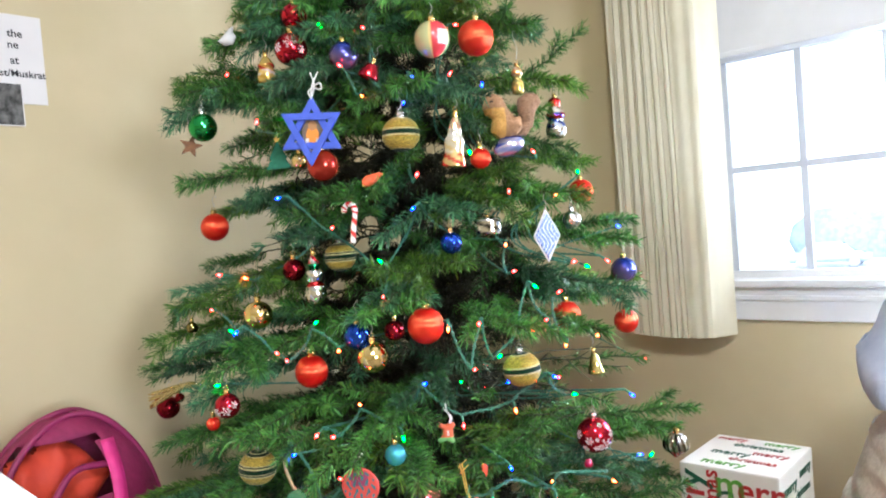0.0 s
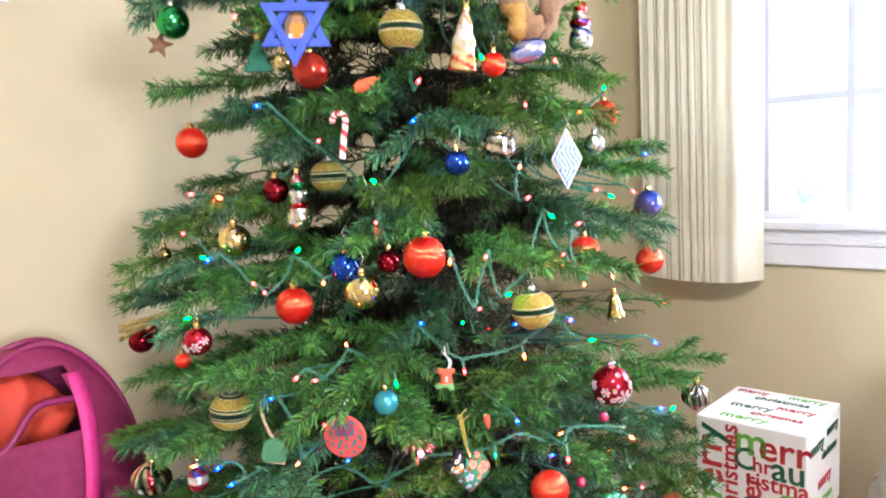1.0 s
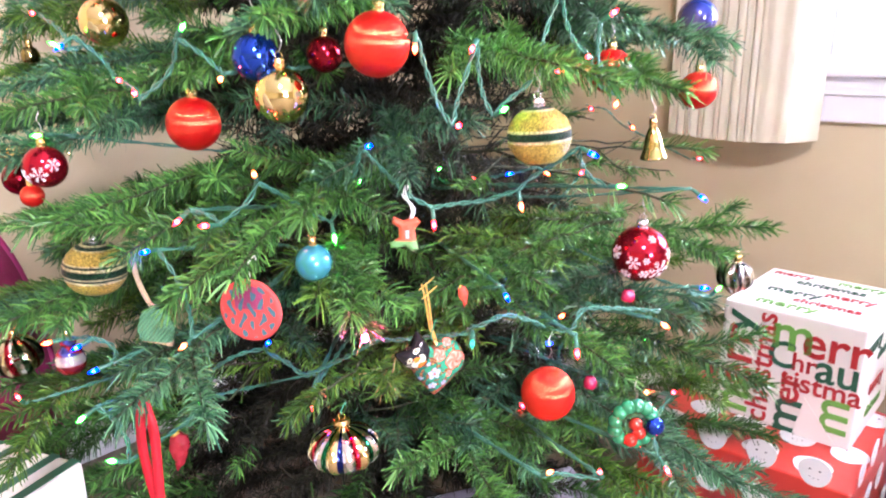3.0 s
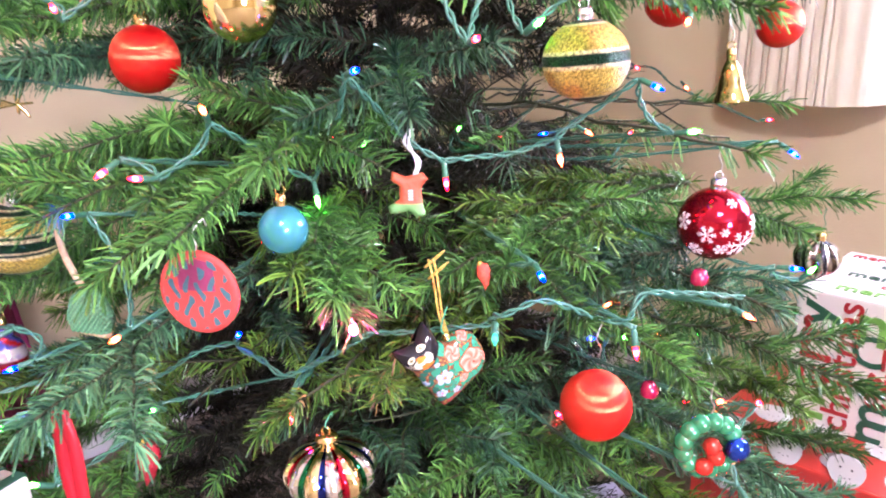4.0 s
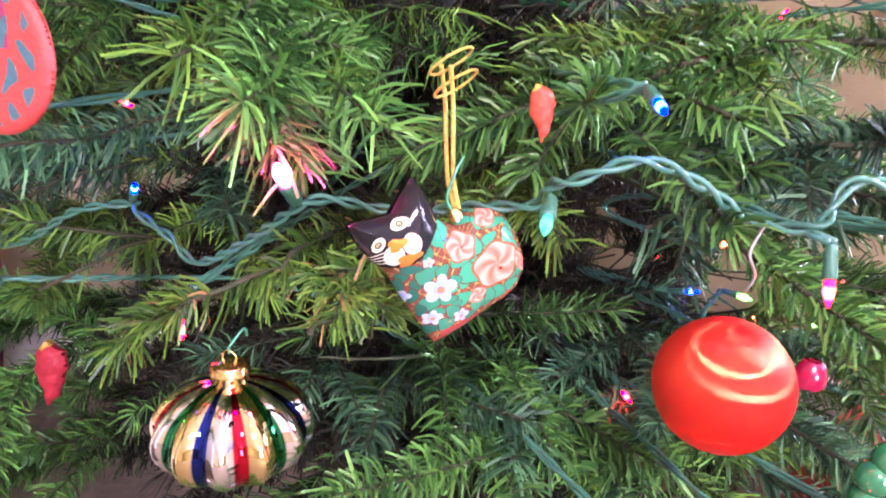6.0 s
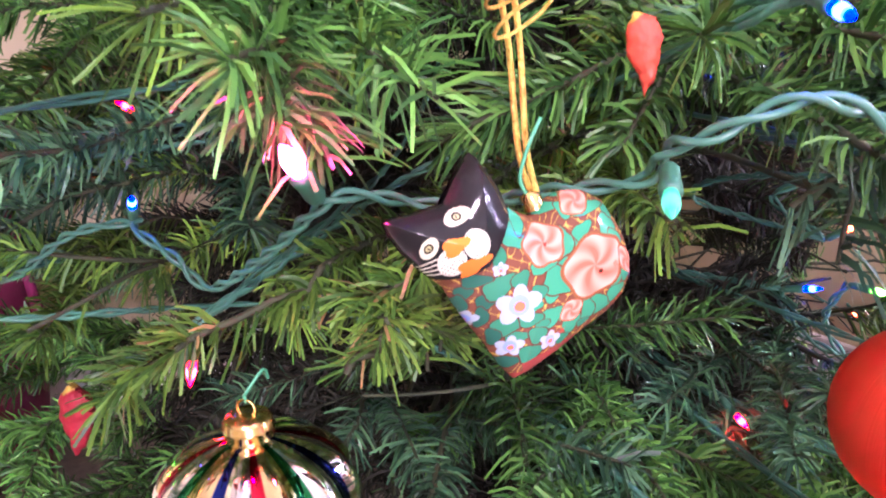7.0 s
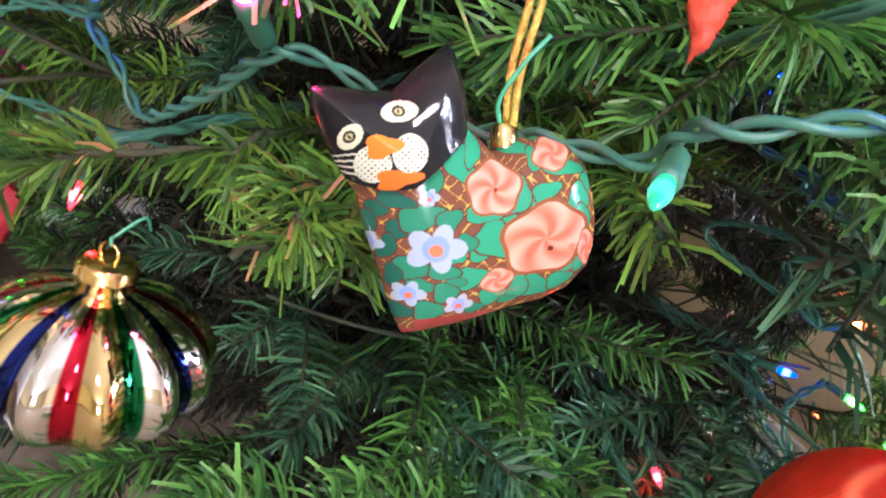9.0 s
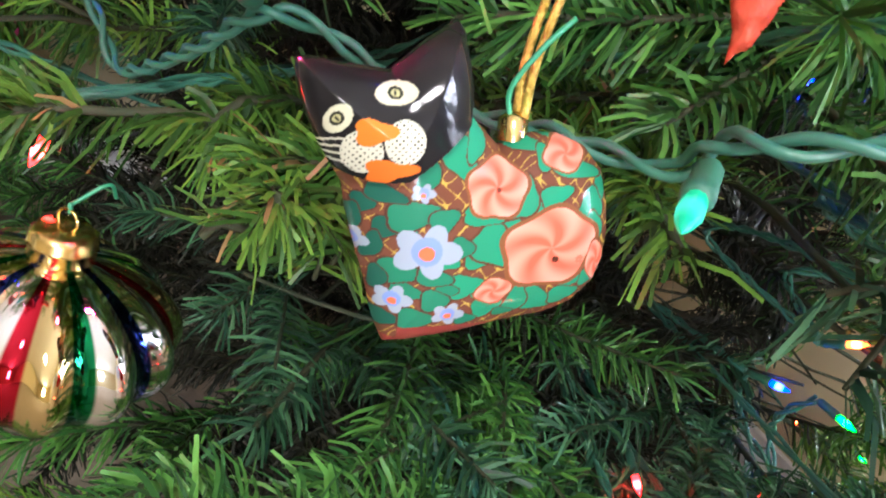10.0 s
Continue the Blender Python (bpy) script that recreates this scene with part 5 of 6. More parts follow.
LAMPS.sort(key=lambda q: -q[1].z)
for i in range(0, len(LAMPS), 16):
    row = LAMPS[i:i + 16]
    ang = lambda q: math.atan2(q[1].x - TREE.x, -(q[1].y - TREE.y))
    row.sort(key=ang)
    s = thing("light_string", "green wire string of small coloured lights wound through the branches", "string lights", (0, 0, 0), "light strings")
    for colour, base, d in row:
        place_lamp(s, colour, base, d)
    for (c1, a, d1), (c2, b, d2) in zip(row, row[1:]):
        a, b = a - d1 * 0.013, b - d2 * 0.013
        mid = (a + b) / 2
        inw = Vector((TREE.x - mid.x, TREE.y - mid.y, 0)).normalized()
        dist = (b - a).length
        deep = 0.012 if dist < 0.12 else 0.15 if mid.y < 1.3 and mid.z < 0.9 else 0.10
        q1, q2 = a.lerp(b, 0.33) + inw * deep + Vector((0, 0, -0.05 * dist)), a.lerp(b, 0.67) + inw * deep + Vector((0, 0, -0.08 * dist))
        pair([a, q1, q2, b], s)

for q in ((-0.155, 1.18, 0.745), (-0.144, 1.180, 0.751), (-0.202, 1.190, 0.720), (-0.225, 1.190, 0.705), (-0.184, 1.190, 0.728), (-0.160, 1.185, 0.727), (-0.138, 1.180, 0.717), (-0.116, 1.172, 0.707), (-0.094, 1.160, 0.721), (-0.072, 1.145, 0.736), (-0.053, 1.130, 0.751),
          (-0.039, 1.122, 0.763), (-0.028, 1.130, 0.765)):
    CLEAR.append((np.array(q), 0.009, np.array((0.6, -0.78, 0.2))))
# the string along the back, between the tree and the wall
BACK = [("pink", (0.48, 1.70, 0.86)), ("amber", (0.40, 1.86, 0.90)), ("pink", (0.33, 1.93, 0.93)), ("pink", (0.10, 2.08, 0.80)), ("amber", (0.16, 2.05, 0.66)), ("pink", (0.33, 1.90, 0.68)), ("pink", (0.45, 1.77, 0.55)),
        ("green", (0.43, 1.78, 0.48)), ("amber", (0.38, 1.86, 0.45)), ("pink", (0.25, 1.98, 0.48)), ("pink", (0.40, 1.72, 0.38))]
s = thing("light_string", "green wire string of small lights between the tree and the wall", "string lights", (0, 0, 0), "light strings")
for c, p in BACK:
    place_lamp(s, c, Vector(p), Vector((0.35, -0.6, random.uniform(-0.5, 0.5))).normalized())
pair([Vector(p) + Vector((-0.008, 0.012, -0.004)) for c, p in BACK], s)
# the string that runs behind the cat
s = thing("light_string", "green twisted wire with small lights behind the cat ornament", "string lights", (0, 0, 0), "light strings")
B0, P0, G0 = Vector((-0.160, 1.185, 0.738)), Vector((-0.0375, 1.1026, 0.778)), Vector((0.069, 1.094, 0.780))
place_lamp(s, "blue", B0, Vector((0.45, -0.55, 0.6)).normalized())
place_lamp(s, "hot pink", P0, Vector((0.07, -0.78, 0.61)).normalized(), 1.15)
place_lamp(s, "pale green", G0, Vector((-0.02, -0.95, -0.22)).normalized(), 0.9)
pair([(-0.337, 1.240, 0.673), (-0.254, 1.200, 0.689), (-0.202, 1.190, 0.720), B0 - Vector((0.007, -0.009, 0.010)), (-0.160, 1.185, 0.727), (-0.138, 1.180, 0.717), (-0.116, 1.172, 0.707), (-0.072, 1.145, 0.736), (-0.039, 1.122, 0.763), (-0.028, 1.130, 0.765),
      (-0.010, 1.145, 0.759), (0.012, 1.145, 0.761), (0.036, 1.130, 0.770), (0.063, 1.120, 0.777), (0.068, 1.110, 0.788), (0.078, 1.100, 0.794), (0.101, 1.100, 0.804), (0.125, 1.110, 0.795), (0.147, 1.120, 0.782), (0.168, 1.110, 0.785), (0.181, 1.120, 0.801), (0.219, 1.140, 0.795), (0.270, 1.160, 0.784)], s)


# ---- the tree ----
tree = thing("christmas_tree", "green artificial fir tree in the corner of the room", "tree", (TREE.x, TREE.y, FLOOR))
v, f = tube([(0, 0, 0.0), (0, 0, 0.6), (0, 0, 1.4), (0, 0, 2.1)], 0.014, 14, (1, 1, 0.85, 0.5))
mesh_ob("trunk", v, f, M_TRUNK, tree)
for k in range(4):
    a = math.pi / 2 * k + 0.4
    v, f = tube(smooth_path([(0.02 * math.cos(a), 0.02 * math.sin(a), 0.12), (0.15 * math.cos(a), 0.15 * math.sin(a), 0.05), (0.28 * math.cos(a), 0.28 * math.sin(a), 0.008)], 5), 0.009, 8)
    mesh_ob("stand_leg", v, f, M_TRUNK, tree)
nrng = np.random.default_rng(11)


def tree_radius(z):
    return 0.61 - 0.24 * (z - 0.8) if z < 1.45 else 0.454 - 0.52 * (z - 1.45)


C_P = np.array([c[0] for c in CLEAR])
C_R = np.array([c[1] for c in CLEAR])
C_D = np.array([c[2] for c in CLEAR])


# hollows among the branches, and gaps that let the wall show through
HOLLOWS = [((-0.205, 1.12, 0.65), (0.055, 0.06, 0.035)), ((0.13, 1.27, 0.725), (0.055, 0.12, 0.035)), ((0.015, 1.27, 0.872), (0.075, 0.12, 0.026)), ((-0.20, 1.17, 0.71), (0.05, 0.06, 0.03)), ((-0.04, 1.20, 0.645), (0.05, 0.06, 0.025)),
           ((-0.12, 1.25, 0.872), (0.05, 0.08, 0.022)), ((0.228, 1.170, 0.898), (0.035, 0.06, 0.03))]
GAPS = [(np.array(a), np.array(b), r) for a, b, r in (
    ((0.116, 1.250, 0.913), (0.228, 2.400, 0.857), 0.030), ((0.175, 1.250, 0.905), (0.409, 2.400, 0.833), 0.032), ((0.241, 1.250, 0.898), (0.612, 2.400, 0.810), 0.032), ((0.104, 1.150, 0.766), (0.183, 2.000, 0.440), 0.016),
    ((0.140, 1.200, 0.732), (0.377, 1.900, 0.501), 0.026), ((0.093, 1.200, 0.731), (0.195, 1.900, 0.499), 0.014),
    ((-0.096, 1.100, 1.348), (-0.240, 2.300, 1.475), 0.022), ((-0.115, 1.100, 1.208), (-0.280, 2.300, 1.190), 0.026), ((-0.092, 1.100, 1.234), (-0.232, 2.300, 1.242), 0.020), ((-0.151, 1.100, 1.136), (-0.353, 2.300, 1.042), 0.018),
    ((0.034, 1.100, 1.400), (0.026, 2.300, 1.582), 0.018), ((0.103, 1.100, 1.222), (0.167, 2.300, 1.218), 0.026), ((0.022, 1.100, 1.347), (0.002, 2.300, 1.474), 0.018), ((-0.267, 1.150, 1.210), (-0.565, 2.300, 1.194), 0.022))]

# wider gaps that open towards the wall and the floor behind
OPENINGS = [(np.array(a), np.array(b), r0, r1) for a, b, r0, r1 in (
    ((0.000, 1.135, 0.695), (-0.120, 1.520, 0.450), 0.010, 0.030),
    ((0.076, 1.236, 0.923), (0.117, 2.881, 0.872), 0.016, 0.063), ((0.107, 1.236, 0.913), (0.243, 2.881, 0.833), 0.017, 0.067), ((0.148, 1.241, 0.916), (0.408, 2.898, 0.841), 0.017, 0.067),
    ((0.185, 1.243, 0.914), (0.558, 2.909, 0.834), 0.017, 0.067), ((0.218, 1.246, 0.914), (0.691, 2.921, 0.834), 0.019, 0.075), ((0.253, 1.244, 0.896), (0.834, 2.913, 0.763), 0.019, 0.075),
    ((0.284, 1.249, 0.902), (0.958, 2.931, 0.787), 0.017, 0.067), ((0.083, 1.155, 0.741), (0.253, 2.449, 0.301), 0.005, 0.043), ((0.127, 1.161, 0.735), (0.602, 2.496, 0.254), 0.011, 0.089),
    ((0.131, 1.167, 0.747), (0.636, 2.545, 0.347), 0.008, 0.066), ((0.124, 1.152, 0.718), (0.582, 2.430, 0.118), 0.007, 0.054), ((0.080, 1.162, 0.758), (0.234, 2.508, 0.437), 0.005, 0.043))]


def blocked(q):
    """True where a point would hang in front of an ornament, or in the camera's way."""
    d = q[:, None, :] - C_P[None]
    al = np.einsum("nki,ki->nk", d, C_D)
    perp = np.linalg.norm(d - al[..., None] * C_D[None], axis=2)
    hit = ((al > -0.5 * C_R) & (al < 0.30) & (perp < C_R)).any(1)
    hit |= (np.abs(q[:, 0] - 0.05) < 0.17) & (np.abs(q[:, 2] - 0.77) < 0.12) & (q[:, 1] < 1.062)
    for c, r in HOLLOWS:
        hit |= (((q - np.array(c)) / np.array(r)) ** 2).sum(1) < 1
    for a, b, r in GAPS:
        w = (q[:, 1] - a[1]) / (b[1] - a[1])
        hit |= (w > 0) & (w < 1) & (np.linalg.norm(q - a - w[:, None] * (b - a), axis=1) < r * (0.85 + 0.3 * w))
    for a, b, r0, r1 in OPENINGS:
        w = (q[:, 1] - a[1]) / (b[1] - a[1])
        hit |= (w > -0.07) & (w < 1) & (np.linalg.norm(q - a - w[:, None] * (b - a), axis=1) < np.maximum(0.004, r0 + (r1 - r0) * w))
    hit |= (q[:, 1] < 0.99) & (np.abs(q[:, 2] - 0.8) < 0.25)
    return hit


def needle_set(line, dens, length, spread=46.0, thick=0.0008):
    line = np.asarray(line)
    seg = np.linalg.norm(np.diff(line, axis=0), axis=1)
    s = np.concatenate([[0], np.cumsum(seg)])
    n = max(4, int(s[-1] * dens))
    q = nrng.random(n) * s[-1]
    g = np.gradient(line, axis=0)
    pos = np.stack([np.interp(q, s, line[:, i]) for i in range(3)], 1)
    t = np.stack([np.interp(q, s, g[:, i]) for i in range(3)], 1)
    t /= np.linalg.norm(t, axis=1)[:, None]
    nn = nrng.normal(size=(n, 3))
    nn -= (nn * t).sum(1)[:, None] * t
    nn /= np.linalg.norm(nn, axis=1)[:, None]
    tip = np.clip((q / s[-1] - 0.88) / 0.12, 0, 1)
    a = np.radians(nrng.normal(spread, 10, n)) * (1 - 0.3 * tip)
    d = t * np.cos(a)[:, None] + nn * np.sin(a)[:, None]
    ln = (length * np.clip(nrng.normal(1, 0.16, n), 0.55, 1.4))[:, None]
    side = np.cross(d, nrng.normal(size=(n, 3)))
    side /= np.linalg.norm(side, axis=1)[:, None]
    w = thick * nrng.uniform(0.8, 1.25, (n, 1))
    mid = pos + d * ln * 0.55 + nn * ln * 0.02
    end = pos + (d * 0.96 + t * nrng.normal(0.06, 0.08, (n, 1)) + np.array((0, 0, -0.10))) * ln
    return np.stack([pos - side * w, pos + side * w, mid - side * w, mid + side * w, end - side * w * 0.75, end + side * w * 0.75], 1), mid


def quick_mesh(name, v, quads, mats, idx):
    me = bpy.data.meshes.new(name)
    me.vertices.add(len(v))
    me.vertices.foreach_set("co", np.ascontiguousarray(v, np.float32).ravel())
    me.loops.add(4 * len(quads))
    me.loops.foreach_set("vertex_index", np.ascontiguousarray(quads, np.int32).ravel())
    me.polygons.add(len(quads))
    me.polygons.foreach_set("loop_start", np.arange(len(quads), dtype=np.int32) * 4)
    for m in mats:
        me.materials.append(m)
    me.polygons.foreach_set("material_index", np.asarray(idx, np.int32))
    me.update(calc_edges=True)
    me.validate()
    return me


def branch(tip, base_z, width=1.0, spread=58.0, tan=0.0, dens=1500, needle=0.0215, thick=0.0008, kind=M_NEEDLE, arch=0.03, start=None, bare=0.1):
    """One limb: a wire stem from the trunk to its tip, side twigs, and needles on all of them."""
    tip = np.array(tip, float)
    p0 = np.array(start if start is not None else (TREE.x, TREE.y, base_z), float)
    p1 = p0 * 0.45 + tip * 0.55 + np.array((0, 0, arch))
    u = np.linspace(0, 1, 16)[:, None]
    stem = (1 - u) ** 2 * p0 + 2 * u * (1 - u) * p1 + u ** 2 * tip
    stem += nrng.normal(0, 0.004, stem.shape) * np.sin(np.pi * u)
    length = np.linalg.norm(tip - p0)
    lines = [(stem[int(15 * bare):], dens)]
    fr = np.arange(0.36, 0.93, 0.15 if length > 0.3 else 0.17)
    sgn = nrng.choice([-1, 1])
    for k, q in enumerate(fr):
        i = q * 15
        p = stem[int(i)] + (stem[min(int(i) + 1, 15)] - stem[int(i)]) * (i % 1)
        t = stem[min(int(i) + 1, 15)] - stem[int(i)]
        t /= np.linalg.norm(t)
        sgn = -sgn
        a = sgn * math.radians(nrng.uniform(32, 58))
        d = np.array((t[0] * math.cos(a) - t[1] * math.sin(a), t[0] * math.sin(a) + t[1] * math.cos(a), t[2] + nrng.uniform(-0.22, 0.30)))
        d /= np.linalg.norm(d)
        tl = (0.07 + 0.11 * (1 - q) + 0.03 * nrng.random()) * width * min(1.0, length / 0.45 + 0.25)
        w = np.linspace(0, 1, 7)[:, None]
        tw = p + d * tl * w + np.array((0, 0, -0.018 + 0.03 * nrng.random())) * w ** 2
        if blocked(tw[4:5]).any() and nrng.random() < 0.8:
            continue
        lines.append((tw, dens))
    nv, quads, idx, o = [], [], [], 0
    for ln_, dn in lines:
        sets, mid = needle_set(ln_, dn, needle, spread, thick)
        keep = ~(blocked(mid) | blocked(sets[:, 4]))
        sets = sets[keep]
        n = len(sets)
        b = o + 6 * np.arange(n)[:, None]
        quads += [b + np.array((0, 1, 3, 2)), b + np.array((2, 3, 5, 4))]
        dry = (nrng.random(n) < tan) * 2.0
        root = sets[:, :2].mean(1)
        # needles close to the pole get the brown with interior shade painted in
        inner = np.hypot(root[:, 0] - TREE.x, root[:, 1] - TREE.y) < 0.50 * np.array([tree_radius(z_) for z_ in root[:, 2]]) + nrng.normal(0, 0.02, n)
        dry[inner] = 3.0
        idx += [dry, dry]
        nv.append(sets.reshape(-1, 3))
        o += 6 * n
        tv, tf = tube(ln_, 0.0016 if len(ln_) < 9 else 0.0026, 4, np.linspace(1, 0.55, len(ln_)), cap=False)
        quads.append(np.array(tf) + o)
        idx.append(np.ones(len(tf)))
        nv.append(tv)
        o += len(tv)
    me = quick_mesh("branch", np.concatenate(nv) - np.array((TREE.x, TREE.y, FLOOR)), np.concatenate(quads), [kind, M_STEM, M_TAN, M_INNER_SHADE], np.concatenate(idx))
    ob = new("branch", me)
    ob.parent = tree
    return ob


TIPS = []


def free(p, gap):
    return all((Vector(p) - q).length > gap for q in TIPS)


def put(tip, drop=0.06, gap=0.0, **k):
    if gap and not free(tip, gap):
        return
    TIPS.append(Vector(tip))
    branch(tip, tip[2] + drop, **k)


KINDS = [M_NEEDLE, M_NEEDLE, M_NEEDLE_Y, M_NEEDLE_B]
# the branches next to the cat
FINE = 0.00072
put((-0.108, 1.098, 0.702), 0.0, kind=M_NEEDLE_Y, needle=0.0165, thick=FINE, spread=62, tan=0.035, dens=2900, start=(0.05, 1.25, 0.775), bare=0.0, width=0.5, arch=0.0)
put((-0.031, 1.115, 0.704), 0.0, kind=M_NEEDLE_Y, needle=0.0165, thick=FINE, spread=58, tan=0.05, dens=2900, start=(0.0, 1.16, 0.755), bare=0.0, width=0.5, arch=0.0)
put((-0.048, 1.085, 0.812), 0.0, kind=M_NEEDLE, needle=0.026, thick=FINE, dens=2000, width=0.7)
put((-0.041, 1.100, 0.793), 0.0, kind=M_NEEDLE, needle=0.024, thick=FINE, spread=66, dens=2200, start=(-0.09, 1.22, 0.86), bare=0.2, width=0.4)
put((-0.084, 1.100, 0.824), 0.0, kind=M_NEEDLE_Y, needle=0.026, thick=FINE, dens=1800, width=0.7)
put((0.078, 1.140, 0.757), -0.04, kind=M_NEEDLE_Y, needle=0.018, thick=FINE, dens=2400, width=0.5)
put((0.114, 1.160, 0.761), 0.03, kind=M_NEEDLE_B, needle=0.020, thick=FINE, dens=2000, start=(0.30, 1.30, 0.80), bare=0.0, width=0.4)
put((-0.010, 1.170, 0.777), 0.0, kind=M_NEEDLE, needle=0.018, thick=FINE, dens=2400, start=(0.26, 1.30, 0.85), bare=0.0, width=0.45)
put((0.047, 1.240, 0.816), 0.0, kind=M_NEEDLE_Y, needle=0.018, thick=FINE, dens=2000, start=(0.26, 1.34, 0.85), bare=0.0, width=0.7)
put((-0.077, 1.220, 0.597), -0.03, kind=M_NEEDLE_B, needle=0.019, thick=FINE, dens=2000)
put((0.027, 1.180, 0.631), -0.05, kind=M_NEEDLE, needle=0.019, thick=FINE, dens=2000)
put((-0.013, 1.160, 0.615), -0.06, kind=M_NEEDLE_B, needle=0.019, thick=FINE, dens=2000)
put((0.088, 1.180, 0.622), -0.05, kind=M_NEEDLE, needle=0.019, thick=FINE, dens=2000)
put((0.177, 1.280, 0.624), -0.05, kind=M_NEEDLE_B, needle=0.019, thick=FINE, dens=1600)
put((-0.197, 1.150, 0.687), 0.0, kind=M_NEEDLE_Y, needle=0.020, thick=FINE, dens=2000)
put((0.145, 1.160, 0.814), 0.0, kind=M_NEEDLE, needle=0.020, thick=FINE, dens=1800)
# low limbs below the cat
put((0.050, 1.200, 0.615), 0.0, kind=M_NEEDLE_B, needle=0.020, thick=FINE, dens=2000, start=(0.22, 1.40, 0.56), bare=0.0, width=0.6, arch=0.0)
put((0.120, 1.220, 0.585), 0.0, kind=M_NEEDLE, needle=0.020, thick=FINE, dens=2000, start=(0.30, 1.42, 0.55), bare=0.0, width=0.6, arch=0.0)
put((0.170, 1.260, 0.640), 0.0, kind=M_NEEDLE_B, needle=0.020, thick=FINE, dens=1800, start=(0.36, 1.45, 0.62), bare=0.0, width=0.6, arch=0.0)
# tips that stand out of the outline
for p, dz in (((-0.532, 1.500, 1.563), 0.0), ((-0.456, 1.520, 1.665), 0.03), ((-0.356, 1.550, 1.720), 0.02), ((-0.548, 1.520, 1.351), 0.03), ((-0.655, 1.520, 1.021), 0.05), ((-0.688, 1.560, 0.948), 0.06), ((-0.587, 1.520, 1.123), 0.0),
              ((0.313, 1.500, 1.368), 0.05), ((0.434, 1.530, 1.204), -0.05), ((0.457, 1.600, 1.070), -0.06), ((0.425, 1.500, 0.905), -0.03), ((0.535, 1.500, 0.784), -0.06), ((-0.651, 1.420, 0.706), 0.02), ((0.259, 1.500, 1.617), 0.03)):
    put(p, dz, kind=random.choice(KINDS), dens=2100)
put((0.354, 1.520, 1.626), -0.16, arch=-0.09, width=0.6)
for q in HANG:
    o = Vector((q.x - TREE.x, q.y - TREE.y, 0)).normalized()
    near = 0.06 < q.x < 0.30 and q.y < 1.2 and 0.68 < q.z < 0.85
    put(q + o * (-0.015 if near else 0.035) + Vector((0, 0, 0.002)), random.uniform(0.0, 0.07), gap=0.045, kind=random.choice(KINDS), dens=2300,
        width=0.6 if near else 1.0, needle=0.019 if near else 0.0215, thick=FINE if near else 0.0008)
# short inner limbs round the pole
for k in range(130):
    zz = FLOOR + 0.25 + 1.55 * (k / 130) ** 1.25
    a = k * 2.399963
    rr = random.uniform(0.20, 0.36) * (1.0 if zz < 1.1 else 0.75)
    branch((TREE.x + rr * math.cos(a), TREE.y + rr * math.sin(a), zz), zz + random.uniform(-0.06, 0.06), kind=random.choice(KINDS), dens=1000, needle=0.027, bare=0.0)
# all the others, tier by tier
z = FLOOR + 0.22
while z < 2.1:
    r = max(0.06, tree_radius(z))
    n = max(4, int(2 * math.pi * r / (0.21 if z < 1.0 else 0.28)))
    off = random.uniform(0, 6.28)
    for k in range(n):
        a = off + 2 * math.pi * k / n + random.uniform(-0.12, 0.12)
        rr = r * random.uniform(0.84, 1.02) * (0.86 if z > 0.9 and math.cos(a) > 0.2 else 0.92 if z > 0.9 and math.cos(a) < -0.2 else 1.0)
        p = (TREE.x + rr * math.cos(a), TREE.y + rr * math.sin(a), z + random.uniform(-0.045, 0.045))
        front = math.sin(a) < 0.35
        if abs(p[0] - 0.08) < 0.24 and abs(p[2] - 0.75) < 0.15 and front:
            continue
        if front and -0.33 < p[0] < -0.15 and 0.45 < p[2] < 0.68:
            continue
        put(p, random.uniform(0.0, 0.07), gap=0.10 if front else 0.0, kind=random.choice(KINDS), dens=2200 if front else 700)
    z += 0.11 if z < 1.0 else 0.15


# ---- gifts ----
M_WRAP = mat("white_wrapping", (0.80, 0.76, 0.70), 0.35, 0, (0.74, 0.70, 0.64), 9, 0.08, 30)
M_WRAPRED = mat("red_wrapping", (0.62, 0.05, 0.03), 0.3, 0, (0.55, 0.04, 0.025), 9, 0.08, 30)
M_TXTG = mat("print_green", (0.16, 0.42, 0.07), 0.45)
M_TXTD = mat("print_dark_green", (0.02, 0.11, 0.06), 0.45)
M_TXTR = mat("print_red", (0.48, 0.03, 0.03), 0.45)
gift = thing("gift_box", "white gift wrapped in paper printed with merry christmas", "gift", (0.698, 1.661, 0.401), m=Matrix.Translation((0.698, 1.661, 0.401)) @ Matrix.Rotation(radians(-42), 4, "Z") @ Matrix.Scale(1.08, 4))
GX, GY, GH = 0.105, 0.112, 0.2
part("wrapped_box", box(-GX, -GY, 0, GX, GY, GH, 0.004), M_WRAP, gift)
rows_ = [("m", 0.085, M_TXTG, -0.078, 0.04, 90), ("err", 0.085, M_TXTR, -0.078, 0.108, 90), ("y", 0.085, M_TXTD, -0.078, 0.168, 90), ("christmas", 0.05, M_TXTR, -0.036, 0.098, 90),
         ("m", 0.085, M_TXTG, 0.005, 0.166, 0), ("err", 0.075, M_TXTR, 0.067, 0.160, 0), ("C", 0.062, M_TXTD, -0.008, 0.128, 0), ("hr", 0.042, M_TXTR, 0.026, 0.122, 0), ("au", 0.068, M_TXTD, 0.074, 0.122, 0),
         ("ristma", 0.046, M_TXTR, 0.053, 0.090, 0), ("m", 0.085, M_TXTD, 0.006, 0.028, 90), ("er", 0.06, M_TXTR, 0.006, 0.076, 90), ("m", 0.08, M_TXTG, 0.072, 0.050, 90)]
for text, size, m, x, z, turn in rows_:
    lettering(text, size, m, gift, pose(x, -GY - 0.0012, z, 90, 0, 0) @ pose(0, 0, 0, 0, 0, turn), "printed_word")
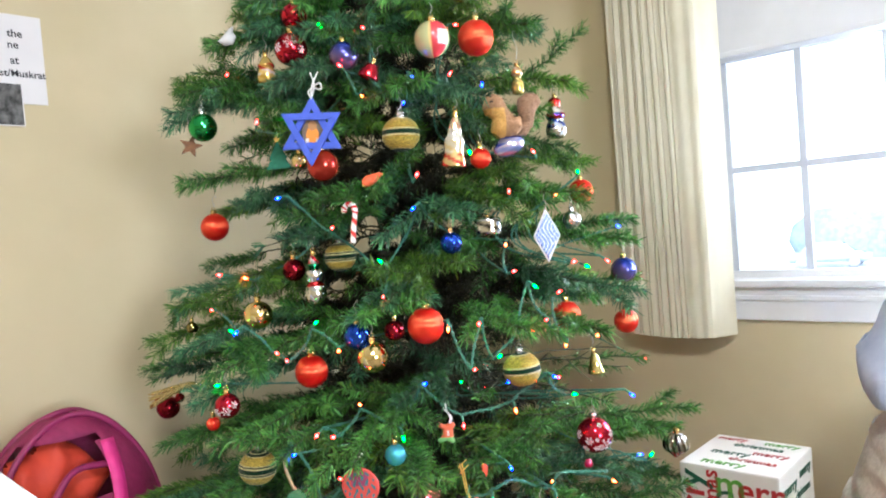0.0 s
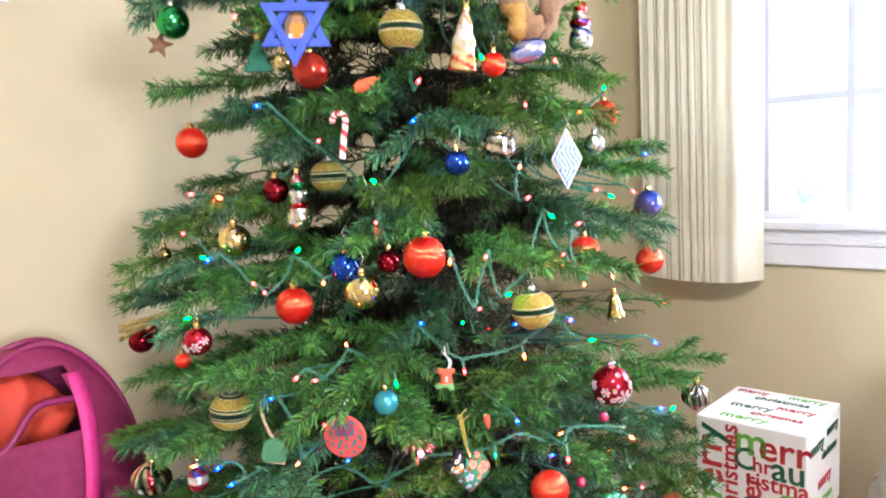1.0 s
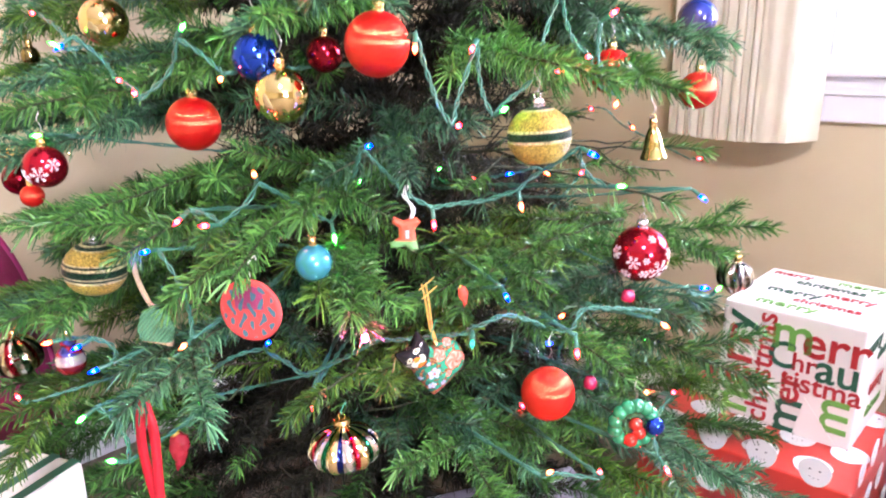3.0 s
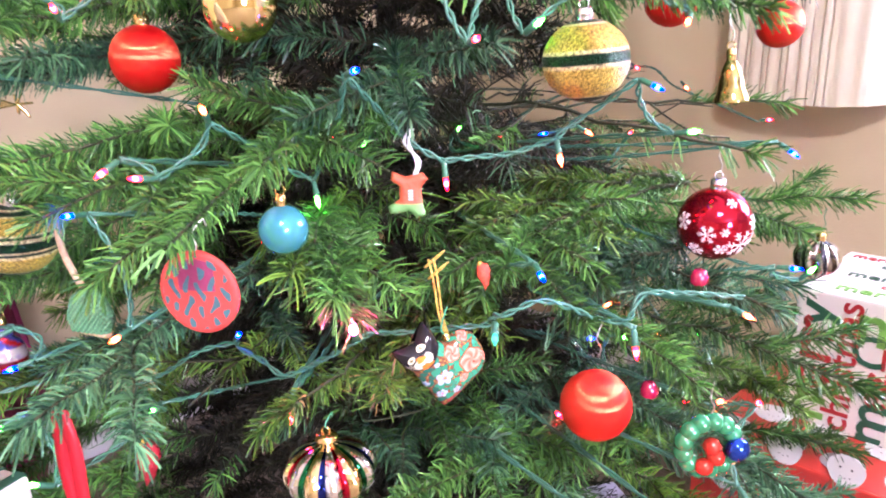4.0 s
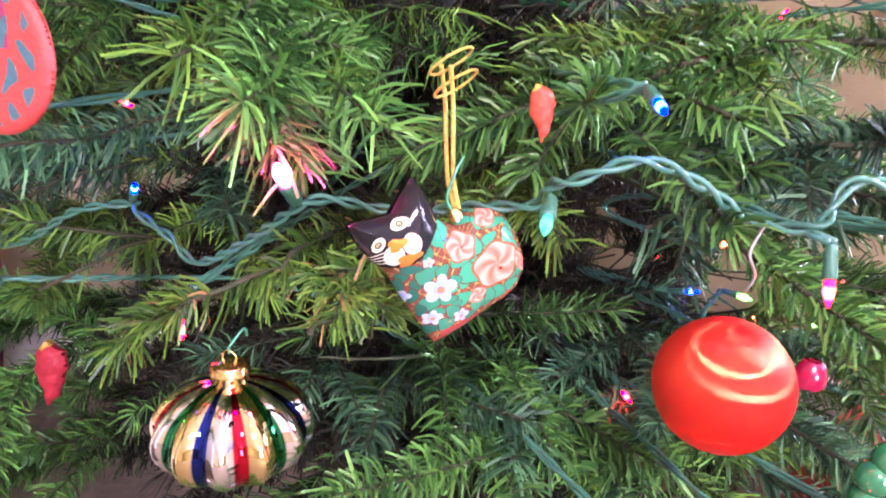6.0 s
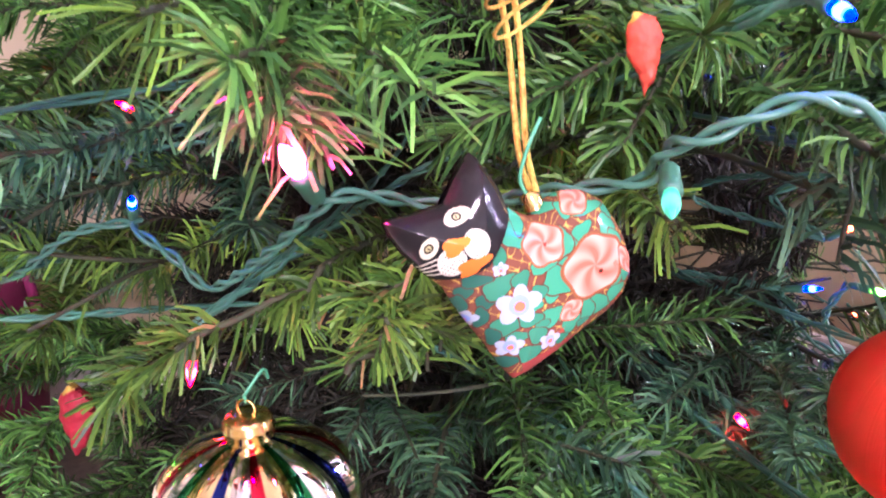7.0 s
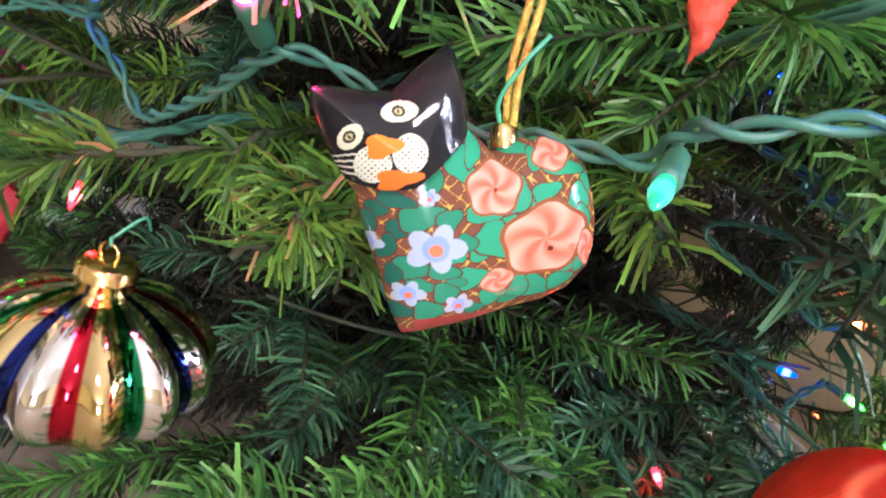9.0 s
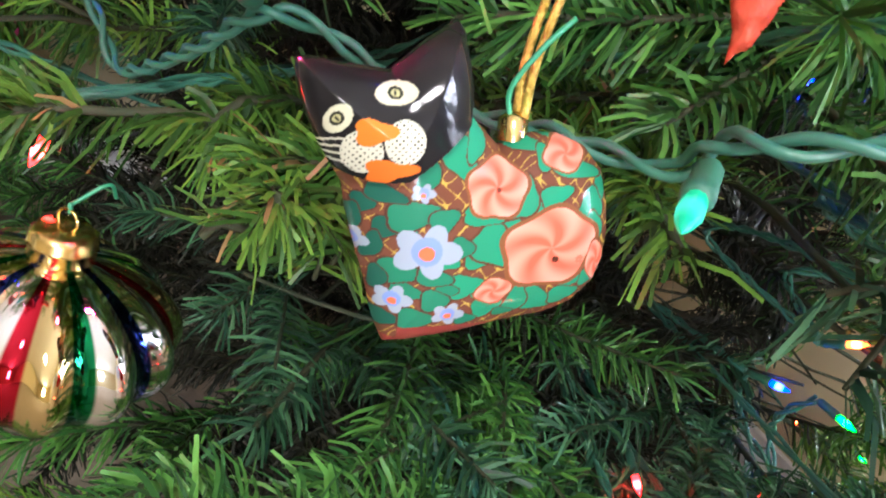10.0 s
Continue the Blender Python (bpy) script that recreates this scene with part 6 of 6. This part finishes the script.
flap = slab([(0.022, 0.001), (0.088, 0.001), (0.034, 0.068)], 0.0012, "folded_flap", M_WRAP, gift, bevel=0.0003)
flap.location.y = -GY - 0.0026
for text, size, m, x, y, turn in [("merry", 0.05, M_TXTG, -0.02, -0.08, 0), ("christmas", 0.035, M_TXTR, 0.03, -0.045, 0), ("merry", 0.045, M_TXTD, -0.03, -0.01, 0), ("merry", 0.04, M_TXTR, 0.05, 0.01, 0), ("christmas", 0.038, M_TXTD, 0.01, 0.05, 0), ("merry", 0.04, M_TXTG, 0.05, 0.085, 0), ("merry", 0.035, M_TXTR, -0.06, 0.085, 0)]:
    lettering(text, size * 0.75, m, gift, pose(x, y, GH + 0.0012, 0, 0, turn), "printed_word")
for text, size, m, y, z, turn in [("merry", 0.045, M_TXTD, -0.05, 0.16, 0), ("christmas", 0.034, M_TXTD, 0.03, 0.13, 0), ("merry", 0.045, M_TXTR, 0.0, 0.08, 0), ("christmas", 0.034, M_TXTG, 0.0, 0.04, 0), ("merry", 0.04, M_TXTD, 0.05, 0.17, 0)]:
    lettering(text, size * 0.75, m, gift, pose(GX + 0.0012, y, z, 90, 0, 90) @ pose(0, 0, 0, 0, 0, turn), "printed_word")

red = thing("gift_box", "red gift wrapped in paper with white snow faces", "gift", (0, 0, 0), m=Matrix.Translation((0.618, 1.607, FLOOR)) @ Matrix.Rotation(radians(-42), 4, "Z"))
RX, RY, RH = 0.173, 0.157, 0.401 - FLOOR
part("wrapped_box", box(-RX, -RY, 0, RX, RY, RH, 0.004), M_WRAPRED, red)
rg = random.Random(5)


def face_spot(m, s):
    v = [(0, 0, 0.0012)] + [(s * (1 + 0.06 * math.sin(3 * a)) * math.cos(a), s * math.sin(a), 0.0008) for a in np.linspace(0, 2 * math.pi, 24, endpoint=False)]
    o = mesh_ob("white_spot", v, [(0, 1 + i, 1 + (i + 1) % 24) for i in range(24)], M_WHITE, red, False)
    o.matrix_basis = m
    pcs = []
    for x, y, k in ((-0.3, 0.2, 0.07), (0.3, 0.2, 0.07), (-0.25, -0.35, 0.04), (0, -0.42, 0.04), (0.25, -0.35, 0.04)):
        pcs.append(([(s * x + s * k * math.cos(a), s * y + s * k * math.sin(a), 0.002) for a in np.linspace(0, 2 * math.pi, 8, endpoint=False)], [tuple(range(8))]))
    v, f = joined(pcs)
    q = mesh_ob("printed_dots", v, f, M_INK, red, False)
    q.matrix_basis = m


for i in range(5):
    for j in range(4):
        x, y = -0.135 + 0.08 * i + (0.035 if j % 2 else 0), -0.112 + 0.075 * j
        if abs(x) < RX - 0.02:
            face_spot(pose(x, y, RH + 0.0005, 0, 0, rg.uniform(-40, 40)), 0.029)
for j in range(4):
    for i in range(4):
        face_spot(pose(-0.12 + 0.08 * i, -RY - 0.0005, 0.05 + 0.08 * j, 90, 0, 0), 0.024)
        face_spot(pose(RX + 0.0005, -0.11 + 0.075 * i, 0.05 + 0.08 * j, 90, 0, 90), 0.024)

wg = thing("gift_box", "pale lilac gift with small printed marks under the tree", "gift", (0, 0, 0), m=Matrix.Translation((0.16, 1.36, FLOOR)) @ Matrix.Rotation(radians(20), 4, "Z"))
part("wrapped_box", box(-0.13, -0.11, 0, 0.13, 0.11, 0.24, 0.004), mat("lilac_wrapping", (0.6, 0.58, 0.68), 0.4, 0, (0.5, 0.46, 0.58), 25), wg)
sg = thing("gift_box", "gift in green and white striped paper under the tree", "gift", (0, 0, 0), m=Matrix.Translation((-0.535, 1.200, 0.528)) @ Matrix.Rotation(radians(-20), 4, "Z"))
sg.location.z = FLOOR
part("wrapped_box", box(-0.08, -0.08, 0, 0.08, 0.08, (-0.534, 1.200, 0.536)[2] - FLOOR + 0.01, 0.004), M_WRAP, sg)
for k in range(5):
    part("green_stripe", box(-0.075 + 0.034 * k, -0.0812, 0.002, -0.061 + 0.034 * k, 0.0812, (-0.534, 1.200, 0.536)[2] - FLOOR + 0.0112), M_TXTD, sg)

# ---- pink mesh bag against the wall ----
M_MESHBAG = mat("magenta_mesh", (0.36, 0.028, 0.12), 0.6, 0, (0.28, 0.02, 0.09), 60, 0.4, 900, alpha=0.78)
M_PIPING = mat("dark_pink_piping", (0.30, 0.02, 0.10), 0.5, 0, (0.22, 0.015, 0.08), 60)
M_STRAP = mat("hot_pink_strap", (0.72, 0.04, 0.25), 0.55, 0, (0.62, 0.03, 0.2), 40, 0.3, 600)
M_ORANGE = mat("orange_red_cloth", (0.65, 0.06, 0.02), 0.7, 0, (0.5, 0.04, 0.02), 20, 0.3, 80)
bag = thing("mesh_bag", "pink mesh toy bag with red cloth inside leaning on the wall", "bag", room(0.2, -1.42, FLOOR), m=ROOM @ pose(0.19, -1.44, FLOOR, 0, 0, 90) @ Matrix.Scale(0.95, 4))
# local x runs along the wall to the tree, local y to the wall behind
prof = smooth_path([(0.20, 0, 0.0), (0.225, 0, 0.25), (0.215, 0, 0.5), (0.165, 0, 0.66), (0.06, 0, 0.765), (0.0, 0, 0.76)], 7)
seg = 40
bv, bf = [], []
for q in prof:
    for j in range(seg):
        a = 2 * math.pi * j / seg
        bv.append((q[0] * math.cos(a), 0.75 * q[0] * math.sin(a), q[2]))
hole = lambda c: c[2] > 0.60 and c[1] < -0.015 and abs(c[0] + 0.06) < 0.105 and c[2] < 0.735
for i in range(len(prof) - 1):
    for j in range(seg):
        q = (i * seg + j, i * seg + (j + 1) % seg, (i + 1) * seg + (j + 1) % seg, (i + 1) * seg + j)
        c = np.mean([bv[k] for k in q], axis=0)
        if not hole(c):
            bf.append(q)
o = mesh_ob("mesh_shell", bv, bf, M_MESHBAG, bag)
o.modifiers.new("thickness", "SOLIDIFY").thickness = 0.002
for sgn in (-1, 1):
    v, f = tube(smooth_path([(-0.225, sgn * 0.06, 0.2), (-0.2, sgn * 0.06, 0.5), (-0.12, sgn * 0.05, 0.70), (0.0, sgn * 0.03, 0.775), (0.10, sgn * 0.04, 0.735), (0.185, sgn * 0.05, 0.58), (0.222, sgn * 0.06, 0.3)], 8), 0.008, 8)
    mesh_ob("piping", v, f, M_PIPING, bag)
v, f = tube(smooth_path([(-0.17, -0.06, 0.60), (-0.10, -0.12, 0.59), (-0.02, -0.10, 0.66), (0.08, -0.09, 0.655), (0.12, -0.05, 0.68)], 8), 0.008, 8)
mesh_ob("piping", v, f, M_PIPING, bag)
pts = smooth_path([(0.06, -0.10, 0.715), (0.055, -0.16, 0.62), (0.04, -0.185, 0.47), (0.0, -0.19, 0.36), (-0.06, -0.185, 0.33)], 8)
v = np.concatenate([[np.array(q) + np.array((-0.016, 0, 0)), np.array(q) + np.array((0.016, 0.004, 0))] for q in pts])
o = mesh_ob("strap", v, [(2 * i, 2 * i + 1, 2 * i + 3, 2 * i + 2) for i in range(len(pts) - 1)], M_STRAP, bag, label="hot pink webbing strap")
o.modifiers.new("thickness", "SOLIDIFY").thickness = 0.002
cl = thing("red_cloth", "bright orange-red folded cloth inside the mesh bag", "cloth", (0, 0, 0), m=ROOM @ pose(0.2, -1.46, FLOOR + 0.56, 0, 0, 90))
v, f, uv = inflate([(-0.12, 0.0), (-0.06, -0.05), (0.06, -0.05), (0.11, 0.03), (0.05, 0.09), (0.0, 0.15), (-0.05, 0.11), (-0.11, 0.1)], 0.05, 40)
v += 0.004 * np.sin(v[:, [2, 0, 1]] * 90)
mesh_ob("folded_cloth", v, f, M_ORANGE, cl)

# ---- white fleece on the sofa arm, next to the camera ----
M_FLEECE = mat("white_fleece", (0.74, 0.73, 0.70), 0.95, 0, (0.62, 0.61, 0.58), 90, 0.9, 260)
fl = thing("sofa_arm", "rounded sofa arm covered with a white fleece throw", "sofa", (0, 0, 0), m=Matrix.Translation((-0.765, 0.75, 0.015)))
v, f = lathe([(0.37, 0.5), (0.375, 0.75), (0.35, 0.87), (0.31, 0.925), (0.25, 0.968), (0.20, 1.02), (0.155, 1.065), (0.08, 1.115), (1e-4, 1.125)], 60)
v += np.array([(0.008 * math.sin(30 * q[0] + 21 * q[2]), 0, 0.006 * math.sin(27 * q[1] + 23 * q[0])) for q in v])
v[:, 1] *= 0.3
mesh_ob("fleece_throw", v, f, M_FLEECE, fl)
v, f = lathe([(0.34, FLOOR), (0.35, 0.3), (0.35, 0.6), (0.3, 0.85), (1e-4, 0.9)], 40)
v[:, 1] *= 0.28
mesh_ob("arm_body", v, f, mat("sofa_fabric", (0.3, 0.26, 0.2), 0.9, 0, (0.24, 0.2, 0.15), 60, 0.5, 500), fl)

# ---- armchair with a knitted throw and a blue garment, below the window ----
M_KNIT = mat("cream_knit", (0.66, 0.60, 0.52), 0.95, 0, (0.5, 0.44, 0.37), 120, 1.0, 330)
M_DENIM = mat("light_blue_cloth", (0.50, 0.56, 0.70), 0.85, 0, (0.38, 0.45, 0.62), 30, 0.5, 300)
ch = thing("armchair", "armchair covered with a cream knitted throw", "armchair", (0, 0, 0), m=ROOM @ pose(1.98, -0.62, FLOOR, 0, 0, 0))
arm = [(-0.42, 0.0), (0.30, 0.0), (0.30, 0.8), (0.0, 0.84), (-0.27, 0.78), (-0.33, 0.70), (-0.36, 0.62), (-0.41, 0.50)]
v, f, uv = inflate(arm, 0.24, 70, 0.12)
v += 0.005 * np.sin(v[:, [2, 0, 1]] * np.array((160, 140, 150)))
mesh_ob("knitted_throw", v, f, M_KNIT, ch)
gm = thing("blue_garment", "pale blue garment draped over the armchair back", "clothing", (0, 0, 0), m=ROOM @ pose(2.02, -0.62, FLOOR + 0.08, 0, 0, 0))
v, f, uv = inflate([(-0.36, 0.66), (-0.26, 0.64), (0.2, 0.66), (0.25, 0.95), (0.0, 1.08), (-0.2, 1.0), (-0.32, 0.86), (-0.39, 0.76)], 0.25, 60, 0.14)
v += 0.006 * np.sin(v[:, [2, 0, 1]] * np.array((50, 60, 45)))
fold = np.sin(v[:, 0] * 46 + 5 * np.sin(v[:, 2] * 7)) * 0.5 + np.sin(v[:, 0] * 21 - v[:, 2] * 18) * 0.5
v[:, 1] += 0.022 * fold
v[:, 2] += 0.008 * fold
mesh_ob("draped_cloth", v, f, M_DENIM, gm)

# things on the floor by the baseboard
yb = thing("yellow_pencil_box", "yellow wooden stick on the floor by the wall", "stick", (0, 0, 0), m=ROOM @ pose(1.45, -0.10, FLOOR + 0.02, 0, 8, -12))
v, f = tube([(-0.12, 0, 0), (0.12, 0, 0)], 0.016, 10)
mesh_ob("stick_body", v, f, mat("yellow_paint", (0.65, 0.42, 0.05), 0.4, 0, (0.55, 0.34, 0.04), 40), yb)
bb = thing("black_case", "black plastic case on the floor", "case", (0, 0, 0), m=ROOM @ pose(1.5, -0.27, FLOOR, 0, 0, -5))
part("case_body", box(-0.14, -0.1, 0, 0.14, 0.1, 0.07, 0.008), mat("black_plastic", (0.02, 0.02, 0.022), 0.35, 0, (0.015, 0.015, 0.016), 60), bb)

# papers pinned to the wall
pp = thing("wall_paper_sheet", "white paper note taped to the wall with handwriting", "poster", (0, 0, 0), m=ROOM @ pose(0.002, -1.333, 1.716, 0, 0, 90))
part("sheet", box(-0.215, -0.0015, -0.109, 0.0, 0.0, 0.109), M_PAPER, pp)
for text, x, z, s in (("the", -0.062, 0.062, 0.026), ("ne", -0.068, 0.034, 0.026), ("at", -0.068, -0.004, 0.026), ("tist/Muskrat", -0.058, -0.036, 0.024)):
    lettering(text, s, M_INK, pp, pose(x, -0.0022, z, 90, 0, 0), "handwriting", 0.0002)
ph = thing("photo_print", "dark black-and-white photo fixed over the note", "photo", (0, 0, 0), m=ROOM @ pose(0.005, -1.393, 1.604, 0, 0, 90))
part("print_sheet", box(-0.14, -0.001, -0.05, 0.0, 0.0, 0.05), M_PHOTO, ph)
part("print_border", box(-0.143, -0.0005, -0.053, 0.003, 0.0005, 0.053), M_PAPER, ph)
